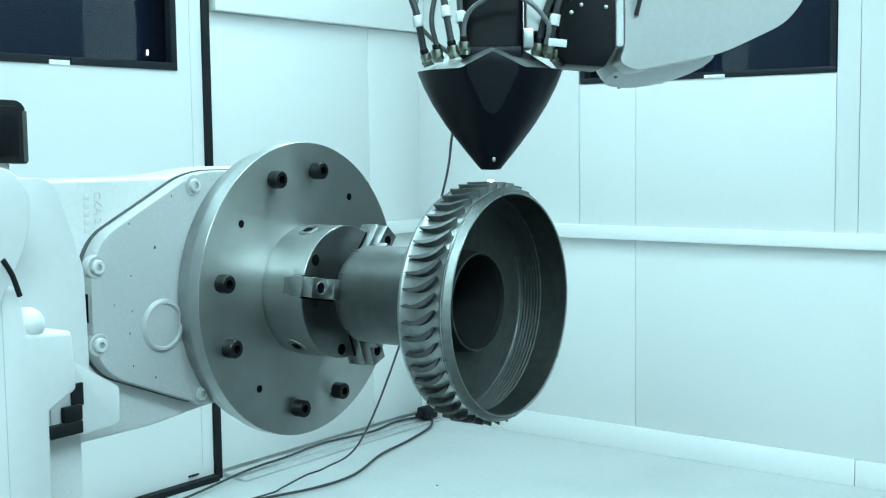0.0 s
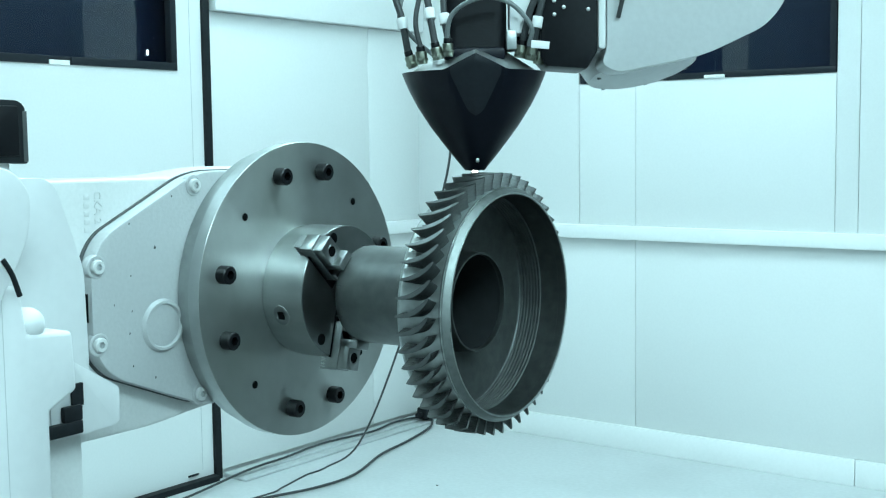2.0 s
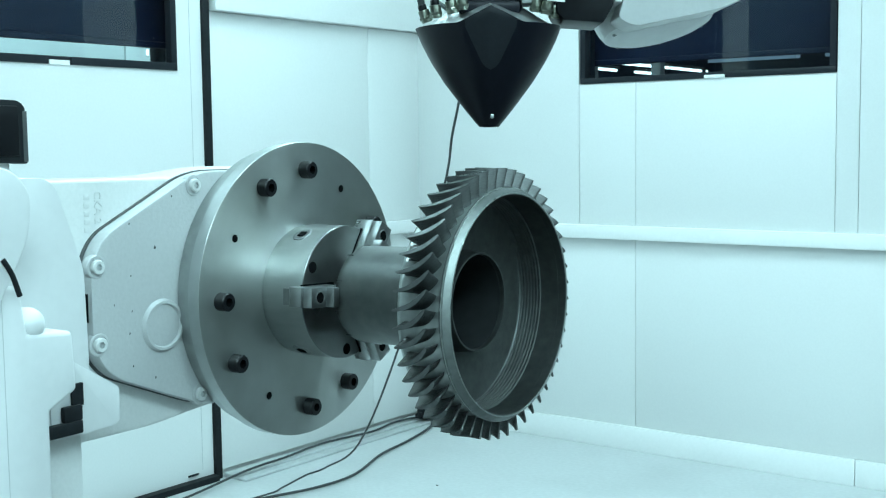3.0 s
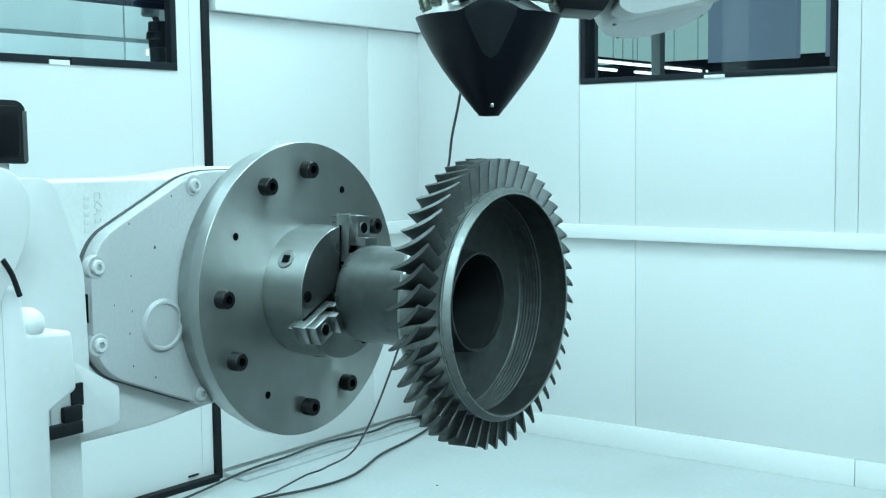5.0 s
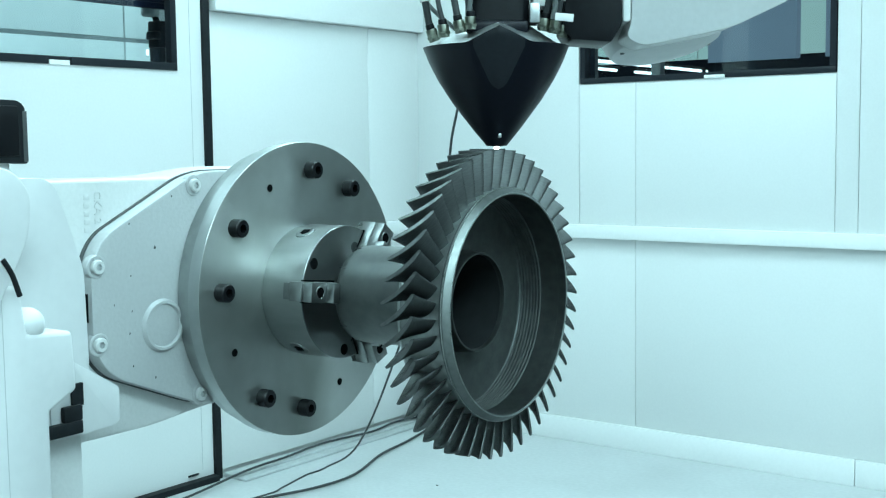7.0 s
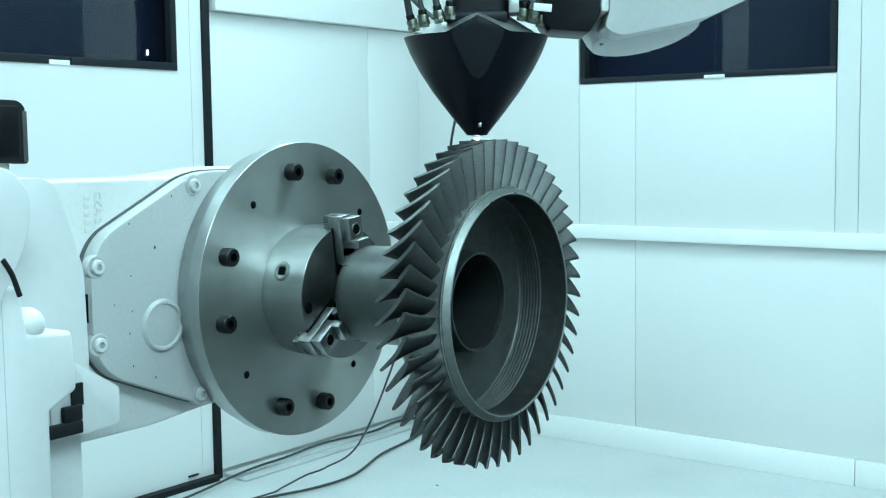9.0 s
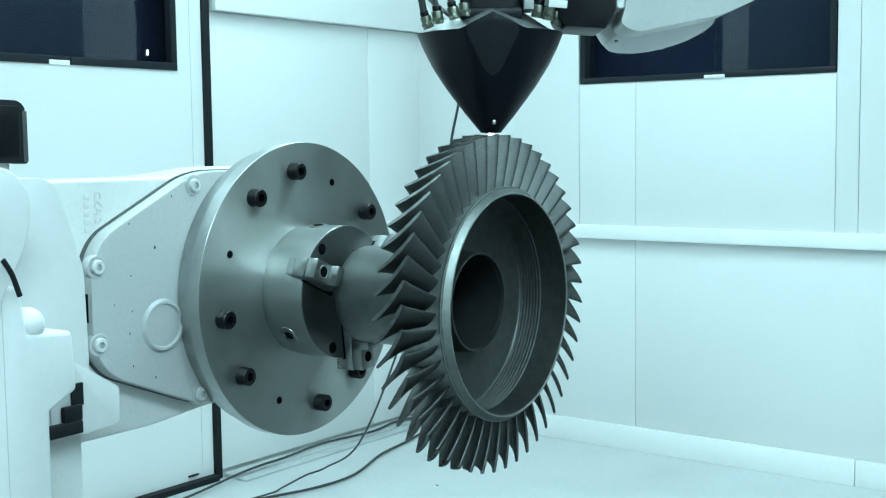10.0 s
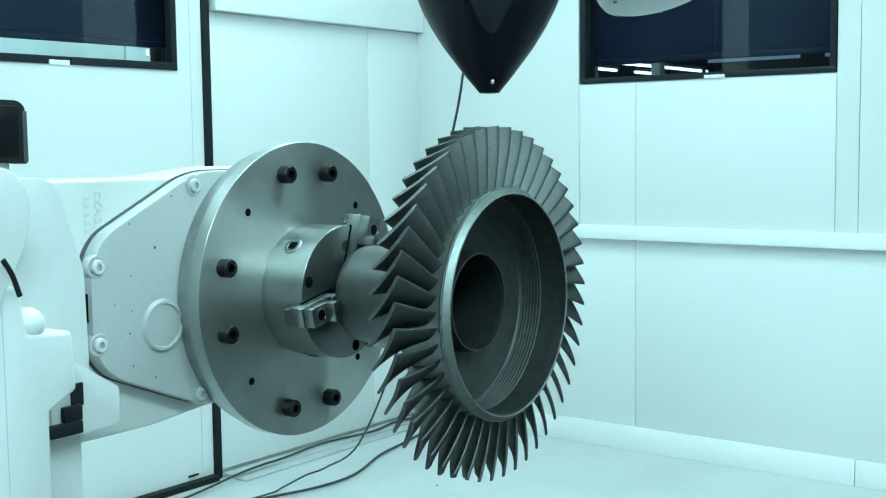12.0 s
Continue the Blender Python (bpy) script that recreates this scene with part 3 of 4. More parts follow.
def positioner():
    top = group_of("positioner", BASE, "white painted cast positioner unit carrying the steel faceplate", "positioner")
    hull = rounded([(-0.56, 0.178), (-0.396, 0.180), (-0.18, 0.178), (-0.06, 0.19), (0.06, 0.19), (0.14, 0.08), (0.14, -0.08), (0.06, -0.165),
                    (-0.14, -0.166), (-0.249, -0.176), (-0.35, -0.175), (-0.56, -0.17)], 0.03)
    part("housing", prism(hull, -0.20, -0.080, 0.012), CAST, top, "white cast housing with raised casting marks")
    face = rounded([(-0.150, 0.186), (-0.188, 0.178), (-0.343, 0.104), (-0.366, 0.066), (-0.366, -0.048), (-0.336, -0.088), (-0.170, -0.156),
                    (0.06, -0.156), (0.12, -0.06), (0.12, 0.08), (0.06, 0.186)], 0.028)
    part("cover", prism(face, -0.082, -0.052, 0.010, 4), COVER, top, "white cast cover plate bolted on with cap screws")
    # dark sheet paints the shade in the seam behind the cover
    part("seam_shade", prism([(p[0] * 1.007 - 0.001, p[1] * 1.008) for p in face], -0.0808, -0.0755, 0.001, 1), INK, top, "dark line round the cover for the shade in its seam")
    for y, z in ((-0.179, 0.166), (-0.357, 0.064), (-0.357, -0.040), (-0.179, -0.138)):
        part("screw_boss", lathe([(-0.060, 0.0165), (-0.0525, 0.0160), (-0.0512, 0.0148), (-0.0512, 0.0125), (-0.054, 0.0115), (-0.054, 0.0)], 28), COVER, top,
             at=pose(0, y, z))
        part("cap_screw", socket_screw(-0.054, y, z, 0.0095, 0.008), [CAST, DUCT], top, "pale socket cap screw")
    part("round_boss", lathe([(-0.0535, 0.038), (-0.049, 0.037), (-0.046, 0.0345), (-0.046, 0.031), (-0.050, 0.0295), (-0.0495, 0.028), (-0.0495, 0.0)], 48), COVER, top,
         at=pose(0, -0.2465, -0.028))
    for y, z, s in ((-0.30, 0.118, 1.1), (-0.222, 0.152, 1.2), (-0.256, 0.082, 2.1), (-0.300, 0.047, 0.8), (-0.208, 0.037, 1.2), (-0.305, -0.032, 1.1), (-0.262, -0.100, 1.3), (-0.301, -0.078, 1.1), (-0.300, -0.002, 1.0), (-0.212, 0.030, 0.7), (-0.330, 0.010, 0.7)):
        part("paint_chip", prism([(y - 0.0009 * s, z - 0.0012), (y + 0.0008, z - 0.001 * s), (y + 0.001 * s, z + 0.0012), (y - 0.0004, z + 0.0016 * s)], -0.0522, -0.0516, 0), INK, top)
    # dark box painted as the shade in a slot
    part("slot", boxes((-0.060, -0.050, -0.3785, -0.3745, -0.008, 0.030)), HOLE_SHADE, top)
    part("flange", lathe([(-0.056, 0.15), (-0.054, 0.205), (-0.05, 0.218), (-0.024, 0.218), (-0.0235, 0.15)], 96), FLANGE, top, "grey steel flange behind the faceplate")
    # casting marks
    for text, y, z, size in (("CKA 2", -0.334, 0.164, 0.016), ):
        cu = bpy.data.curves.new("casting_mark", "FONT")
        cu.body, cu.size, cu.extrude, cu.bevel_depth = text, size, 0.0004, 0.0004
        ob = new("casting_mark", cu)
        cu.materials.append(CAST)
        ob.parent = top
        ob.matrix_basis = Matrix.Translation((-0.0797, y, z)) @ Matrix(((0, 0, 1, 0), (0, 1, 0, 0), (-1, 0, 0, 0), (0, 0, 0, 1)))
    for k in range(5):
        part("casting_bar", boxes((-0.081, -0.0794, -0.352, -0.343, 0.152 - k * 0.011, 0.159 - k * 0.011), bevel=0.0006), CAST, top)
    # the near guard, the arm and the frame at the side
    shell = rounded([(-0.72, 0.186), (-0.470, 0.186), (-0.453, 0.172), (-0.417, 0.07), (-0.414, -0.06), (-0.434, -0.12), (-0.72, -0.12)], 0.014)
    part("side_guard", prism(shell, -0.20, -0.002, 0.012, 4), PALE, top, "white rounded side guard")
    bulge = rounded([(-0.80, 0.20), (-0.56, 0.20), (-0.535, 0.17), (-0.540, 0.12), (-0.575, 0.06), (-0.60, 0.02), (-0.80, 0.02)], 0.05)
    part("shoulder", prism(bulge, -0.08, 0.06, 0.02, 4), PALE, top, "white rounded shoulder shell")
    post = [(-0.72, 0.065), (-0.548, 0.065), (-0.540, 0.008), (-0.478, 0.004), (-0.474, -0.068), (-0.514, -0.088), (-0.522, -1.0), (-0.72, -1.0)]
    part("upright", prism(post, -0.16, 0.05, 0.006, 3), PALE, top, "white upright standing on the floor")
    part("joint_line", boxes((0.0498, 0.0502, -0.574, -0.5732, -0.30, 0.055)), DUCT, top)
    part("bracket", prism(rounded([(-0.478, -0.005), (-0.440, -0.045), (-0.370, -0.088), (-0.370, -0.132), (-0.379, -0.137), (-0.428, -0.139), (-0.476, -0.139)], 0.006), -0.12, -0.0005, 0.005), PALE, top,
         "white folded bracket")
    part("bracket_recess", boxes((-0.002, 0.004, -0.4465, -0.4300, -0.100, -0.072)), RUBBER, top, "black recess in the bracket")
    part("limit_switch", boxes((0.0, 0.008, -0.463, -0.4345, -0.118, -0.098), (0.0, 0.010, -0.494, -0.4360, -0.134, -0.1175), bevel=0.002), RUBBER, top, "black limit switch block")
    part("lower_post", boxes((-0.16, -0.03, -0.54, -0.407, -1.0, -0.139), bevel=0.006), CAST, top, "white lower post standing on the floor")
    part("grip", prism(rounded([(-0.60, 0.205), (-0.436, 0.203), (-0.419, 0.201), (-0.422, 0.275), (-0.432, 0.283), (-0.60, 0.288)], 0.008), -0.14, -0.10, 0.004), RUBBER, top, "black plastic end cap")
    part("grip_rib", boxes((-0.1005, -0.096, -0.50, -0.434, 0.212, 0.276), bevel=0.002), BOLT, top)
    # lighter strip puts the light on the cap's side into the colour
    part("grip_lit_side", boxes((-0.139, -0.099, -0.4270, -0.4195, 0.204, 0.270), bevel=0.002), INK, top, "dark grey side of the end cap, lightened as if lit")
    part("gap_seal", sweep([(0.061, -0.577, 0.098), (0.061, -0.566, 0.080), (0.061, -0.557, 0.055)], 0.0032), RUBBER, top, "black seal in the shell gap")
    knob = bmesh.new()
    bmesh.ops.create_uvsphere(knob, u_segments=24, v_segments=16, radius=0.021)
    part("knob", knob, PALE, top, "white rounded knob", at=pose(0.03, -0.528, 0.016))
    part("grip_stem", boxes((-0.14, -0.11, -0.58, -0.44, 0.17, 0.205), bevel=0.004), PALE, top)
    return top


positioner()


# ---------------------------------------------------------------- faceplate
def faceplate():
    top = group_of("faceplate", BASE, "round turned steel faceplate with paired black socket bolts", "faceplate")
    part("plate", lathe([(-0.0225, 0.03), (-0.0225, 0.2248), (-0.021, 0.2263), (-0.0006, 0.2263), (0.0, 0.2257), (0.0, 0.03)], 160, closed=True,
                        mat_of=lambda k: 1 if k in (1, 2) else 0), [STEEL, STEEL_EDGE], top, "turned steel disc")
    # bolt sockets carry their inner shade as colour
    screw = None
    for c in (0, 90, 180, 270):
        for s in (-15, 15):
            a = radians(c + s)
            y, z = 0.184 * math.cos(a), 0.184 * math.sin(a)
            if screw is None:
                screw = finish(socket_screw(0, 0, 0, 0.0132, 0.0175))
                part("bolt", screw, [BOLT, HOLE_SHADE], top, "black socket head bolt", at=pose(0, y, z))
            else:
                part("bolt", screw, [BOLT, HOLE_SHADE], top, "black socket head bolt", at=pose(0, y, z))
    # tapped holes are thin discs with the shade put into the colour
    hole = None
    for c in (45, 135, 225, 315):
        a = radians(c)
        at = pose(0, 0.176 * math.cos(a), 0.176 * math.sin(a))
        if hole is None:
            hole = finish(lathe([(0.0003, 0.0058), (0.0006, 0.0052), (0.0004, 0.0)], 20))
        part("tapped_hole", hole, HOLE_SHADE, top, at=at)
    return top


# ---------------------------------------------------------------- chuck
def chuck():
    top = group_of("three_jaw_chuck", BASE, "three-jaw lathe chuck in ground steel gripping the tube", "chuck")
    part("body", lathe([(0.0005, 0.05), (0.0005, 0.0985), (0.003, 0.0995), (0.012, 0.0995), (0.0125, 0.1005), (0.0780, 0.1005), (0.079, 0.0995), (0.079, 0.030), (0.05, 0.028), (0.05, 0.0)], 128,
                       mat_of=lambda k: 1 if k >= 5 else 0), [CHUCK, CHUCK_FACE], top, "ground steel chuck body")
    for j in range(3):
        a = 72.9 + 120 * j
        jaw_at = pose(0, 0, 0, a, 0, 0)
        # local: y is outward
        bm = boxes((0.070, 0.094, 0.046, 0.118, -0.0145, 0.0145), (0.094, 0.112, 0.074, 0.116, -0.0145, 0.0145),
                   (0.094, 0.126, 0.071, 0.084, -0.0145, 0.0145), (0.094, 0.104, 0.046, 0.060, -0.0145, 0.0145), bevel=0.0015)
        jaw = part("jaw", bm, JAW, top, "stepped hardened steel jaw", at=jaw_at)
        # dark strip gives the slot's shade either side of the jaw
        part("jaw_slot", boxes((0.0770, 0.0797, 0.029, 0.1007, -0.0168, 0.0168)), HOLE_SHADE, top, at=jaw_at)
        bm = bmesh.new()
        for k in range(5):
            box(bm, 0.060, 0.072, 0.099 + 0.0042 * k, 0.1018 + 0.0042 * k, -0.012, 0.012)
        part("scroll_teeth", bm, JAW, jaw)
        # dark disc paints the shade of the counterbore
        part("screw_hole", lathe([(0.1118, 0.0100), (0.1126, 0.0096), (0.1126, 0.0082), (0.1122, 0.0078), (0.1122, 0.0)], 28, mat_of=lambda k: 1 if k > 2 else 0), [JAW, HOLE_SHADE], jaw, "counterbored screw hole with its shade painted in", at=pose(0, 0.0975, 0))
        b = radians(a - 28)
        # thin dark disc paints the shade of the screw recess
        part("face_screw", lathe([(0.0793, 0.0085), (0.0797, 0.0075), (0.0795, 0.0)], 24), HOLE_SHADE, top, at=pose(0, 0.087 * math.cos(b), 0.087 * math.sin(b)))
        c = radians(a + 60)
        # key socket in the side of the body
        ring = lathe([(0.0985, 0.0), (0.1000, 0.006), (0.1012, 0.0075), (0.1016, 0.0125), (0.1006, 0.0150), (0.0990, 0.0155)], 28, axis="z")
        bmesh.ops.transform(ring, matrix=Matrix.Translation((0.036, 0, 0)), verts=ring.verts)
        key = part("key_socket", ring, JAW, top, "round grey chuck key socket", at=pose(0, 0, 0, a + 60 - 90, 0, 0))
        # dark block paints the shade inside the square hole
        part("square_hole", boxes((0.0302, 0.0418, -0.0058, 0.0058, 0.0990, 0.1020)), HOLE_SHADE, key)
    for text_y in range(3):
        part("marking", boxes((0.0790, 0.0794, -0.018 + 0.003 * text_y, 0.018 - 0.004 * text_y, -0.076 - 0.006 * text_y, -0.073 - 0.006 * text_y)), INK, top, at=pose(0, 0, 0, 40, 0, 0))
    part("maker_stamp", lathe([(0.0791, 0.0085), (0.0795, 0.0080), (0.0795, 0.0070), (0.0791, 0.0066)], 24), INK, top, at=pose(0, 0.0, 0.07, 0, 0, 0))
    return top


# ---------------------------------------------------------------- turbine wheel
BLADES = 48
R_DRUM, R_STUB, R_TIP = 0.1585, 0.1660, 0.2428
R_HIDE = 0.1582
LAYERS = 12


def stagger(r):
    """Radians by which the chord leans from the axis at radius r."""
    return radians(18 + (r - 0.16) / 0.086 * 38)


def section(r, n=18):
    """The blade's outline at radius r: points (axial, tangential) about the stacking line."""
    f = min(max((r - 0.155) / 0.093, 0), 1)
    half = 0.0285 + 0.0080 * f
    thick = 0.0037 - 0.0013 * f
    camber = 0.0088 - 0.0062 * f
    upper, lower = [], []
    for i in range(n + 1):
        t = 0.5 - 0.5 * math.cos(math.pi * i / n)
        x = -half + (2 * half - 0.0070 * (1 - f)) * t
        c = -camber * (1 - (2 * t - 1) ** 2)
        drop = 0.16 + 0.84 * math.sin(math.pi * t ** 1.3) ** 0.8 if 0 < t < 1 else 0.12
        blunt = (1 - abs(2 * t - 1) ** 14) ** 0.5 * 0.9 + 0.1
        w = thick * (drop * (1 - f) ** 1.5 + blunt * (1 - (1 - f) ** 1.5))
        upper.append((x, c + w))
        lower.append((x, c - w))
    return upper + lower[::-1]


AXIAL = 0.3345


def blade_piece(r0, r1, steps, shrink):
    """The blade between two radii, in a frame whose z points outward and x along the axis."""
    bm = bmesh.new()
    rings = []
    for k in range(steps + 1):
        r = r0 + (r1 - r0) * k / steps
        s = stagger(r)
        ring = []
        for x, y in section(r):
            y *= shrink
            x *= 1 - (1 - shrink) * 0.3
            ring.append(bm.verts.new((x * math.cos(s) - y * math.sin(s), x * math.sin(s) + y * math.cos(s), r)))
        rings.append(ring)
    n = len(rings[0])
    for p, q in zip(rings, rings[1:]):
        for i in range(n):
            bm.faces.new((p[i], p[(i + 1) % n], q[(i + 1) % n], q[i]))
    half = n // 2
    for ring in (rings[0], rings[-1]):
        for i in range(half - 1):
            bm.faces.new((ring[i], ring[i + 1], ring[n - 2 - i], ring[n - 1 - i]))
    return bm


layer_tops = [R_STUB + (R_TIP - R_STUB) * (k + 1) / LAYERS for k in range(LAYERS)]
layer_parts = []


def turbine_wheel():
    top = group_of("turbine_wheel", BASE, "dark grey metal turbine wheel being printed blade by blade", "turbine wheel")
    # axial, radius of the drum with its bowl
    prof = [(0.2915, 0.0718), (0.2915, 0.1540), (0.2935, 0.1570), (0.2965, 0.1605), (0.3000, 0.1610), (0.3025, R_DRUM), (0.3600, R_DRUM), (0.3612, 0.1600)]
    part("drum", lathe(prof + [(0.3612, 0.1510), (0.350, 0.1508), (0.335, 0.1506)] + [
        q for k in range(7) for q in ((0.332 - 0.0052 * k, 0.1505), (0.3310 - 0.0052 * k, 0.1487), (0.3298 - 0.0052 * k, 0.1487), (0.3285 - 0.0052 * k, 0.1505))]
        + [(0.2955, 0.1500), (0.2945, 0.1480), (0.2945, 0.0718)], 168, closed=True, mat_of=lambda k: 1 if 2 <= k <= 6 else 0), [DRUM, DRUM_OUT], top, "printed drum with ribbed bowl", angle=50)
    part("rim", lathe([(0.3605, 0.1512), (0.3605, 0.1598), (0.3625, 0.1604), (0.3665, 0.1600), (0.3732, 0.1552), (0.3742, 0.1540), (0.3742, 0.1522), (0.3735, 0.1512)], 168, closed=True, mat_of=lambda k: 1 if k == 7 else 0), [RIM, DRUM], top, "bright machined rim", angle=18)
    # added rings carry the painted edge highlights
    for x, r in ((0.3742, 0.1530), (0.3640, 0.1604)):
        part("rim_edge", lathe([(x + 0.0007 * math.cos(a), r + 0.0011 * math.sin(a)) for a in (0, 1.05, 2.1, 3.14, 4.2, 5.25)], 168, closed=True), RIM_EDGE, top, "thin bright ring, a highlight painted on the rim edge")
    part("tube", lathe([(0.1120, 0.055), (0.1122, 0.062), (0.1150, 0.068), (0.1200, 0.0712), (0.128, 0.0722), (0.293, 0.0722), (0.2932, 0.0675), (0.125, 0.0675)], 96, closed=True), TUBE, top, "grey steel tube held in the chuck")
    # wall and end of the bore take the painted shade
    part("bore", lathe([(0.294, 0.0725), (0.300, 0.0712), (0.317, 0.0702), (0.3193, 0.0694), (0.3193, 0.0668), (0.312, 0.0660), (0.13, 0.0655), (0.13, 0.0)], 96, cap=False, mat_of=lambda k: 1 if k >= 5 else 0), [DRUM, BORE_SHADE], top, "hollow inner tube, its inside darkened for shade")
    for k in range(10):
        a = radians(36 * k + 5)
        part("weld_mark", boxes((-0.006, 0.006, -0.0006, 0.0006, 0.0718, 0.0726)), INK, top, at=pose(0.122, 0, 0, 36 * k, 0, 0))
    stub = finish(blade_piece(0.1535, R_STUB, 3, 1.0), 40)
    h = layer_tops[0] - R_STUB
    meshes = [finish(blade_piece(t - h - 0.0002, t, 2, 1 - 0.002 * (k + 1)), 40) for k, t in enumerate(layer_tops)]
    for i in range(BLADES):
        at = pose(AXIAL, 0, 0, 360 / BLADES * i, 0, 0)
        blade = part("blade", stub, BLADE, top, at=at)
        for k, me in enumerate(meshes):
            layer = part("blade_layer", me, BLADE, blade)
            layer_parts.append((layer, k))
    return top


plate_ob, chuck_ob, wheel_ob = faceplate(), chuck(), turbine_wheel()

# ---------------------------------------------------------------- print head
HEAD_TURN = 37.2
HEAD_HOME = pose(-0.9347, 1.3393, 1.186, 0, 0, HEAD_TURN)


def shell_radius(z):
    pts = [(0.0, 0.0135), (0.006, 0.0185), (0.023, 0.0325), (0.042, 0.0470), (0.061, 0.0612), (0.088, 0.0782), (0.112, 0.0905), (0.132, 0.0985), (0.150, 0.105), (0.168, 0.1105)]
    for (z0, r0), (z1, r1) in zip(pts, pts[1:]):
        if z <= z1:
            t = (z - z0) / (z1 - z0)
            return r0 + (r1 - r0) * t
    return pts[-1][1]


def print_head():
    top = group_of("print_head", HEAD_HOME, "black pointed laser metal printing head with cables", "print head")
    n, m = 96, 30
    bm = bmesh.new()

    def rim_z(a):
        return 0.133 + 0.020 * max(0.0, 1 - abs(math.sin(a)) * 2.4)
    grid = []
    for k in range(m + 1):
        ring = []
        for i in range(n):
            a = 2 * math.pi * i / n          # 0 points to the front (-y)
            z = rim_z(a) * (k / m) ** 0.9
            r = shell_radius(z)
            x, y = r * math.sin(a), -r * math.cos(a)
            flat = 0.0690 + (z - 0.073) * 0.40
            if z > 0.055:
                y = max(min(y, flat), -flat)
            ring.append(bm.verts.new((x, y, z)))
        grid.append(ring)
    for p, q in zip(grid, grid[1:]):
        for i in range(n):
            bm.faces.new((p[i], p[(i + 1) % n], q[(i + 1) % n], q[i]))
    bm.faces.new(grid[0])
    inner = [bm.verts.new((v.co.x * 0.93, v.co.y * 0.93, v.co.z - 0.003)) for v in grid[-1]]
    for i in range(n):
        bm.faces.new((grid[-1][i], grid[-1][(i + 1) % n], inner[(i + 1) % n], inner[i]))
    part("shell", bm, HEAD, top, "black faceted conical shell", angle=9)
    # thin facet pieces laid on the shell in the lightened black
    for side in (-1, 1):
        bm = bmesh.new()
        rows = []
        for k in range(25):
            z = 0.0735 + (0.1525 - 0.0735) * k / 24
            flat = 0.0690 + (z - 0.073) * 0.40
            half = min(math.sqrt(max(shell_radius(z) ** 2 - flat ** 2, 0.0)), 0.0075 * (1 - math.exp((0.0735 - z) / 0.003)) + 0.48 * (z - 0.0735))
            if z > 0.133:
                half = min(half, shell_radius(z) * (1 - (z - 0.133) / 0.020) / 2.4)
            half = max(half, 0.0004)
            rows.append([bm.verts.new((half * (j / 4 - 1), side * (flat + 0.0006 + 0.0040 * min(1, half / 0.02) * (1 - abs(j / 4 - 1))), z)) for j in range(9)])
        for p, q in zip(rows, rows[1:]):
            for j in range(8):
                bm.faces.new((p[j], p[j + 1], q[j + 1], q[j]))
        bmesh.ops.solidify(bm, geom=bm.faces, thickness=-0.001 * side)
        part("facet", bm, FACET, top, "satin black flat facet, lightened as if reflecting")
    bm = bmesh.new()
    rings = []
    for s, blend in ((0.935, 0.0), (0.7, 0.42), (0.42, 0.95), (0.2, 1.0)):
        rings.append([bm.verts.new((v[0] * s, v[1] * s, (v[2] - 0.002) * (1 - blend) + 0.166 * blend)) for v in
                      [(shell_radius(rim_z(2 * math.pi * i / n)) * math.sin(2 * math.pi * i / n), -0.098 * math.cos(2 * math.pi * i / n), rim_z(2 * math.pi * i / n)) for i in range(n)]])
    for p, q in zip(rings, rings[1:]):
        for i in range(n):
            bm.faces.new((p[i], p[(i + 1) % n], q[(i + 1) % n], q[i]))
    bm.faces.new(rings[-1])
    part("top_plate", bm, ALU, top, "bright aluminium sloping top plates", angle=20)
    part("nozzle", lathe([(-0.0005, 0.004), (-0.0005, 0.0085), (0.001, 0.0120), (0.004, 0.0135)], 32, axis="z"), BOLT, top, "dark nozzle tip")
    part("sensor_port", boxes((0.001, 0.0055, -0.0275, -0.021, 0.011, 0.017), bevel=0.001), ALU, top)
    # central column
    part("column", prism(rounded([(-0.040, -0.045), (0.044, -0.045), (0.044, 0.05), (-0.040, 0.05)], 0.018), 0.0, 1.0, 0.0), BLACK, top,
         "black optics column", at=Matrix(((0, 1, 0, 0), (0, 0, 1, 0), (0.30, 0, 0, 0.155), (0, 0, 0, 1))))
    part("collar", boxes((-0.041, 0.041, -0.056, 0.06, 0.146, 0.164), bevel=0.005), HEAD, top)
    part("block", boxes((0.047, 0.076, -0.050, 0.0, 0.182, 0.40), bevel=0.002), TAG, top, "white mounting block")
    part("block_foot", boxes((0.042, 0.056, -0.056, -0.01, 0.160, 0.186), bevel=0.002), ALU, top)
    # mounting bracket towards the robot
    part("bracket", prism([(0.088, 0.150), (0.098, 0.138), (0.150, 0.134), (0.164, 0.158), (0.164, 0.45), (0.088, 0.45)], -0.05, 0.06, 0.003, 2, plane="xz"), BLACK, top, "black robot mounting bracket")
    part("bracket_web", boxes((0.060, 0.10, 0.0, 0.05, 0.160, 0.44), bevel=0.003), BLACK, top)
    for x, z in ((0.119, 0.2155), (0.1515, 0.2125), (0.106, 0.206), (0.106, 0.224), (0.119, 0.25), (0.1515, 0.25)):
        part("screw", rod((x, -0.0525, z), (x, -0.0495, z), 0.0026, 14, 0.0005), ALU, top, "small bright screw")
    # connectors and cables
    def connector(x, y, z, lean, label):
        d = Vector((lean, -0.1, 1)).normalized()
        p = Vector((x, y, z))
        con = part("connector", rod(p, p + d * 0.017, 0.0075, 16, 0.001), BRASS, top, "nickel cable connector")
        part("ring", rod(p + d * 0.004, p + d * 0.008, 0.0088, 6, 0.0006), BRASS, con)
        part("neck", rod(p + d * 0.016, p + d * 0.024, 0.0058, 14, 0.001), BOLT, con)
        return p + d * 0.022
